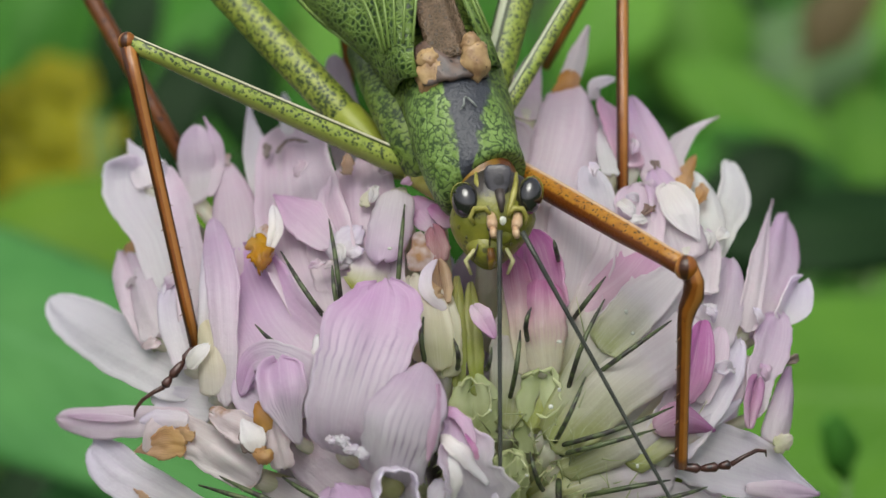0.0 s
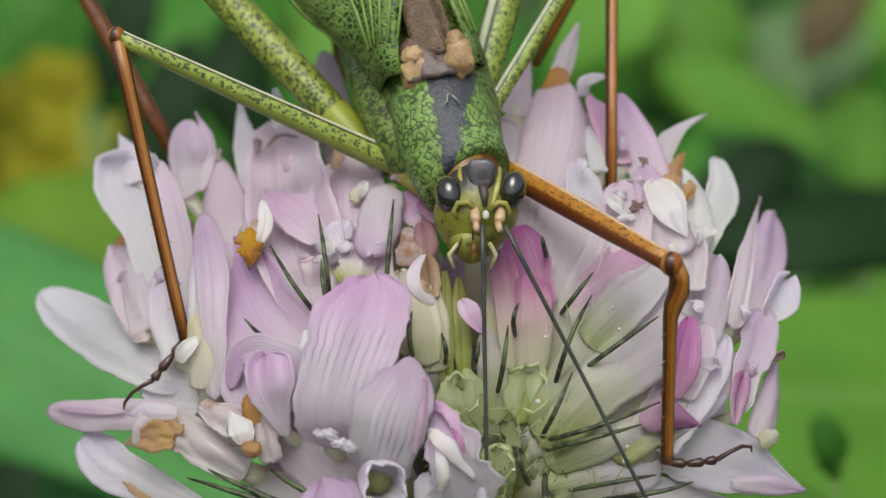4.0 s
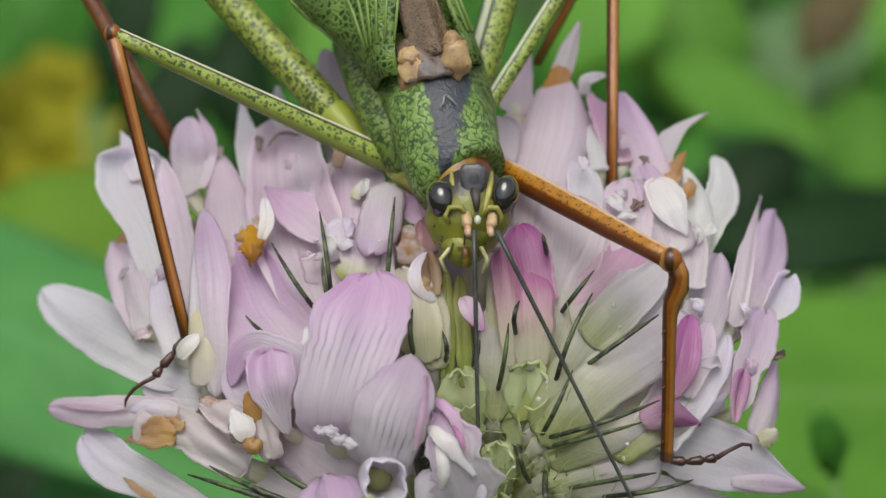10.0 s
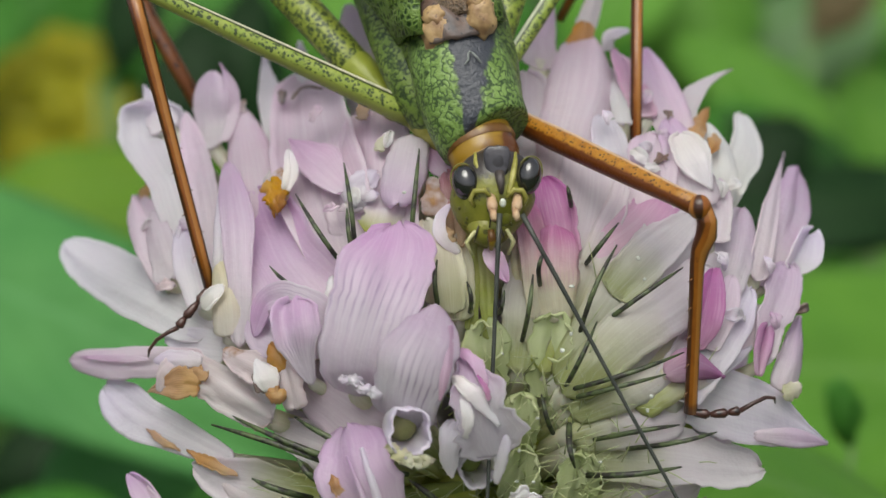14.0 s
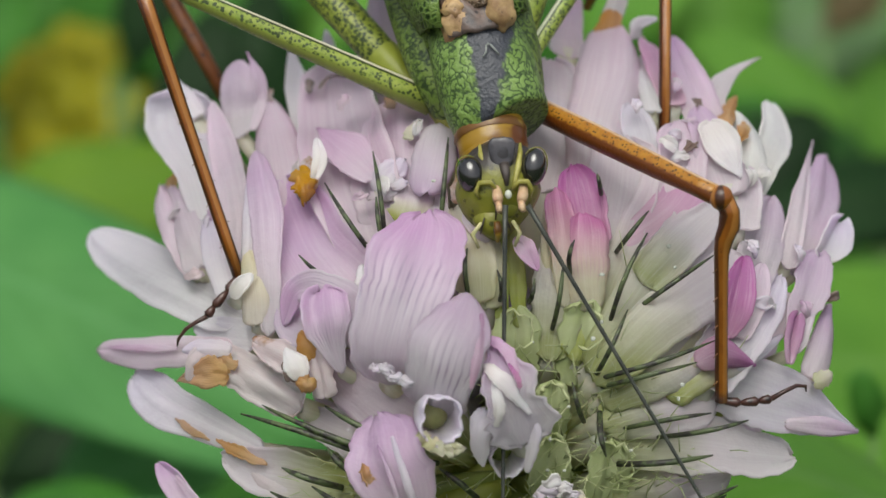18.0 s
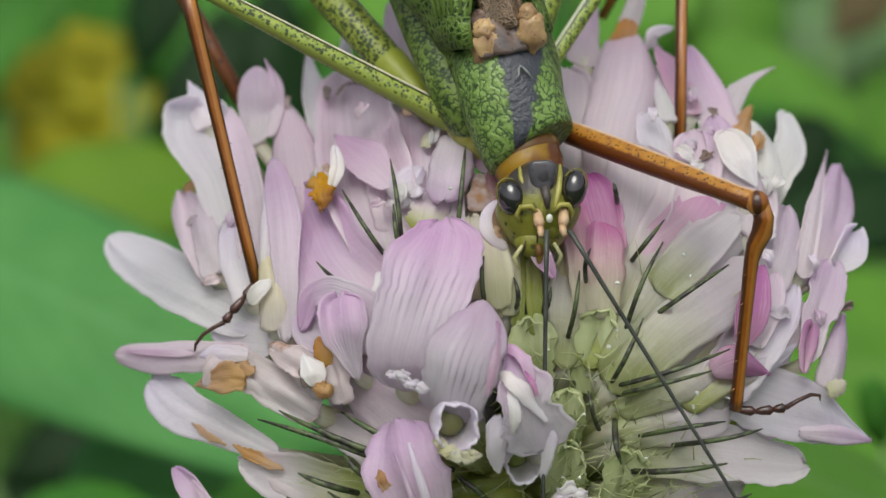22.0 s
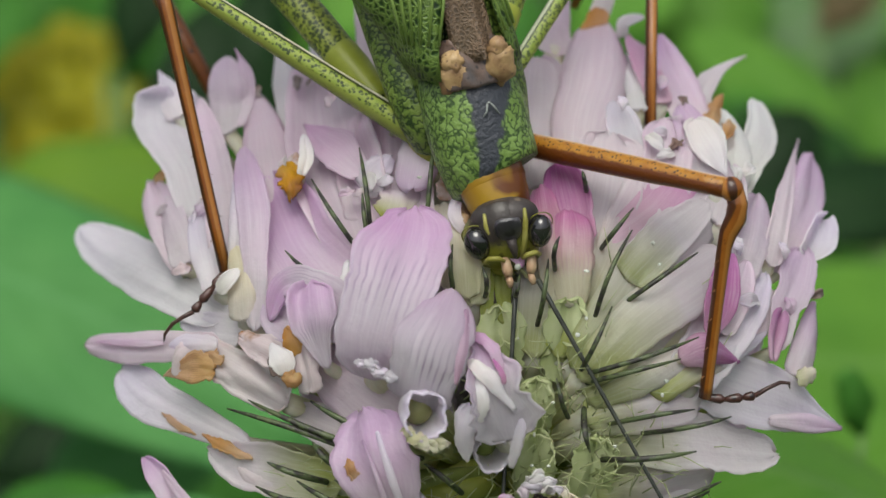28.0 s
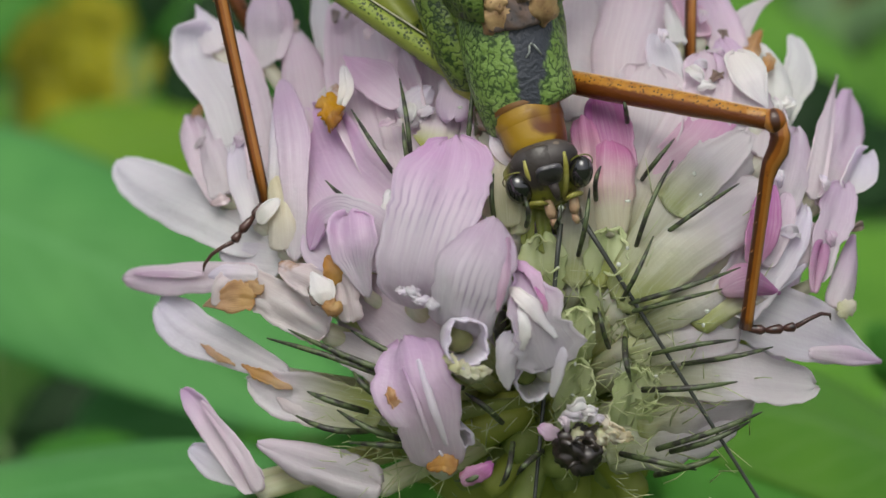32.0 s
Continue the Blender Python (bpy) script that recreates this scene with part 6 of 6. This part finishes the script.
# seconds, shift of the eyes across and down, lean, nod
NOD = [(0, 0, 0, 0, 0), (4, -8, -2, 0, 0), (6.5, -15, -3, 0, 0), (9, -23, 4, 0, 0), (10, -23, 9, 0, 0), (11, -19, 15, 0, 0), (12, -14, 29, 0, 0), (13, -17, 43, 1, 2), (13.5, -18, 52, 1, 3), (15.5, -41, 81, 4, 8), (16.5, -51, 78, 4, 7), (17.5, -65, 71, 3, 5),
       (19, -63, 55, 2, 3), (19.5, -49, 43, 2, 3), (20.5, -47, 49, 3, 4), (21, -35, 60, 3, 6), (21.5, -32, 83, 4, 8), (22, -26, 88, 4, 9), (22.5, -34, 106, 5, 10), (24, -46, 118, 5, 11), (24.5, -43, 126, 6, 13),
       (26.5, -13, 159, 9, 26), (27, -19, 162, 9, 34), (27.5, -26, 172, 9, 46), (28, -29, 180, 9, 52), (29, -38, 195, 10, 57), (30, -36, 203, 11, 59), (31, -30, 202, 13, 60), (32, -29, 203, 14, 61)]
# seconds, slant of the two antennae
FEEL = [(0, 0.0, 0.55), (4, 0.02, 0.52), (9, 0.04, 0.50), (13, -0.02, 0.54), (16, -0.06, 0.59), (19, 0.03, 0.61), (21, 0.01, 0.62), (23, -0.01, 0.66), (26.5, -0.03, 0.62), (28, -0.05, 0.58), (30, -0.067, 0.59), (32, -0.08, 0.65)]
# seconds, shift of the fore knee on the rust-coloured leg
KNEE = [(0, 0, 0), (4, -2, 0), (9, -5, -1), (11, -3, -6), (13, 2, -15), (15.5, 1, -5), (17.5, -15, -5), (19, -17, -4), (20, -11, -6), (21, 6, -10), (22, 20, -14), (23, 18, -10), (24.5, 18, -11),
        (26.5, 36, -25), (28, 31, -17), (30, 30, -10), (32, 31, -11)]
# seconds, shift of the fore knee on the green leg
KNEE_B = [(0, 3, 0), (4, 0, 0), (9, -8, 0), (10, -10, 0), (11, -16, 0), (12, -20, 0), (13, -23, 0), (13.5, -20, 0), (15.5, -32, 0), (17, -36, 0), (18, -62, 0), (19, -55, 0), (20, -50, 0),
          (21, -36, 0), (22, -14, 0), (23, -5, 0), (24, 0, 0), (26.5, -6, 0), (32, -4, 0)]
# seconds, how far the shield slides forward over the neck
SLIDE = [(0, 0.36), (9, 0.36), (11, 0.28), (13, 0.20), (16, 0.12), (24, 0.10), (28, 0.14), (32, 0.12)]
# seconds, how far the whole body slips across and down
SLIP = [(0, -9, -4), (9, -17, 0), (11, -17, -3), (13, -15, -8), (16, -22, -12), (20, -21, -14), (22, -26, -16), (24, -28, -18), (27, -34, -11), (28, -34, -10), (32, -38, -8)]
TIMES = [0.5 * k for k in range(65)]
UNIT = REACH / PXF


def at_time(table, t):
    cols = list(zip(*table))
    return [float(np.interp(t, cols[0], c)) for c in cols[1:]]


def around(pivot, shift, turn):
    p = Vector(pivot) * MM
    return Matrix.Translation(p + Vector(shift) * MM) @ turn.to_4x4() @ Matrix.Translation(-p)


def body_at(t):
    hx, hy, mx, my = at_time(BODY, t)
    hx *= 0.4
    turn = Euler(((my - hy) / 140, 0, (mx - hx) / 140)).to_matrix()
    sx, sy = at_time(SLIP, t)
    return around(spot(880, 235, -2.4), V(hx + sx, -1.1 * hy, -hy - sy) * UNIT, turn)


def head_at(t):
    x, y, lean, nod = at_time(NOD, t)
    turn = Euler((radians(nod), -radians(lean), 0), "XYZ").to_matrix()
    return around(FACE_MID, V(x, -0.10 * y, -y) * UNIT, turn)


def aim(origin, a, b):
    """Carries a stick that starts at origin along a to a new start and way b."""
    start, way = b
    q = Vector(a).rotation_difference(Vector(way)).to_matrix().to_4x4()
    return Matrix.Translation(Vector(start) * MM) @ q @ Matrix.Translation(-Vector(origin) * MM)


def bent_knee(px, py, foot, length):
    """The place on a sight line, before the foot, that lies a shin's length from it."""
    near, away = -14.0, foot.y
    for _ in range(40):
        mid = (near + away) / 2
        if (spot(px, py, mid) - foot).length > length:
            near = mid
        else:
            away = mid
    return spot(px, py, away)


def motions():
    def key(ob, fn, parent_fn):
        base = Matrix.Translation(AT[ob.name] * MM)
        pbase = Matrix.Translation(AT[ob.parent.name] * MM)
        walk(ob, [(t, (parent_fn(t) @ pbase).inverted() @ fn(t) @ base) for t in TIMES])

    walk(cricket, [(t, TILT @ body_at(t) @ Matrix.Translation(MARK * MM)) for t in TIMES])
    key(head, head_at, body_at)
    key(shield, lambda t: body_at(t) @ Matrix.Translation(NOSE * at_time(SLIDE, t)[0] * MM), body_at)
    for i, (ob, root) in enumerate(ANT):
        def feel(t, i=i, root=root):
            s = at_time(FEEL, t)[i]
            start = (head_at(t) @ (root * MM)) / MM
            return aim(root, V(0, 0, -1), (start, V(s, -0.06, -1)))
        key(ob, feel, body_at)
    key(neck, lambda t: aim(NAPE, COLLAR - NAPE, (head_at(t) @ (NAPE * MM) / MM, body_at(t) @ (COLLAR * MM) / MM - head_at(t) @ (NAPE * MM) / MM)), body_at)
    for i, (fm, tb, hip, knee, foot) in enumerate(LEGS):
        def joint(t, i=i, hip=hip, knee=knee, foot=foot):
            bx, by = at_time(KNEE, t) if i == 1 else at_time(KNEE_B, t) if i == 0 else (0, 0)
            if i == 1:
                return (body_at(t) @ (hip * MM)) / MM, bent_knee(1214 + bx, 474 + by, foot, (knee - foot).length)
            return (body_at(t) @ (hip * MM)) / MM, knee + V(bx, 0, -by) * UNIT

        key(fm, lambda t: aim(knee, hip - knee, (joint(t)[1], joint(t)[0] - joint(t)[1])), body_at)
        key(tb, lambda t: aim(foot, knee - foot, (foot, joint(t)[1] - foot)), body_at)
    for ob in [o for o in cricket.children if o.name.startswith(("foot_joint", "claw"))]:
        key(ob, lambda t: Matrix(), body_at)


motions()
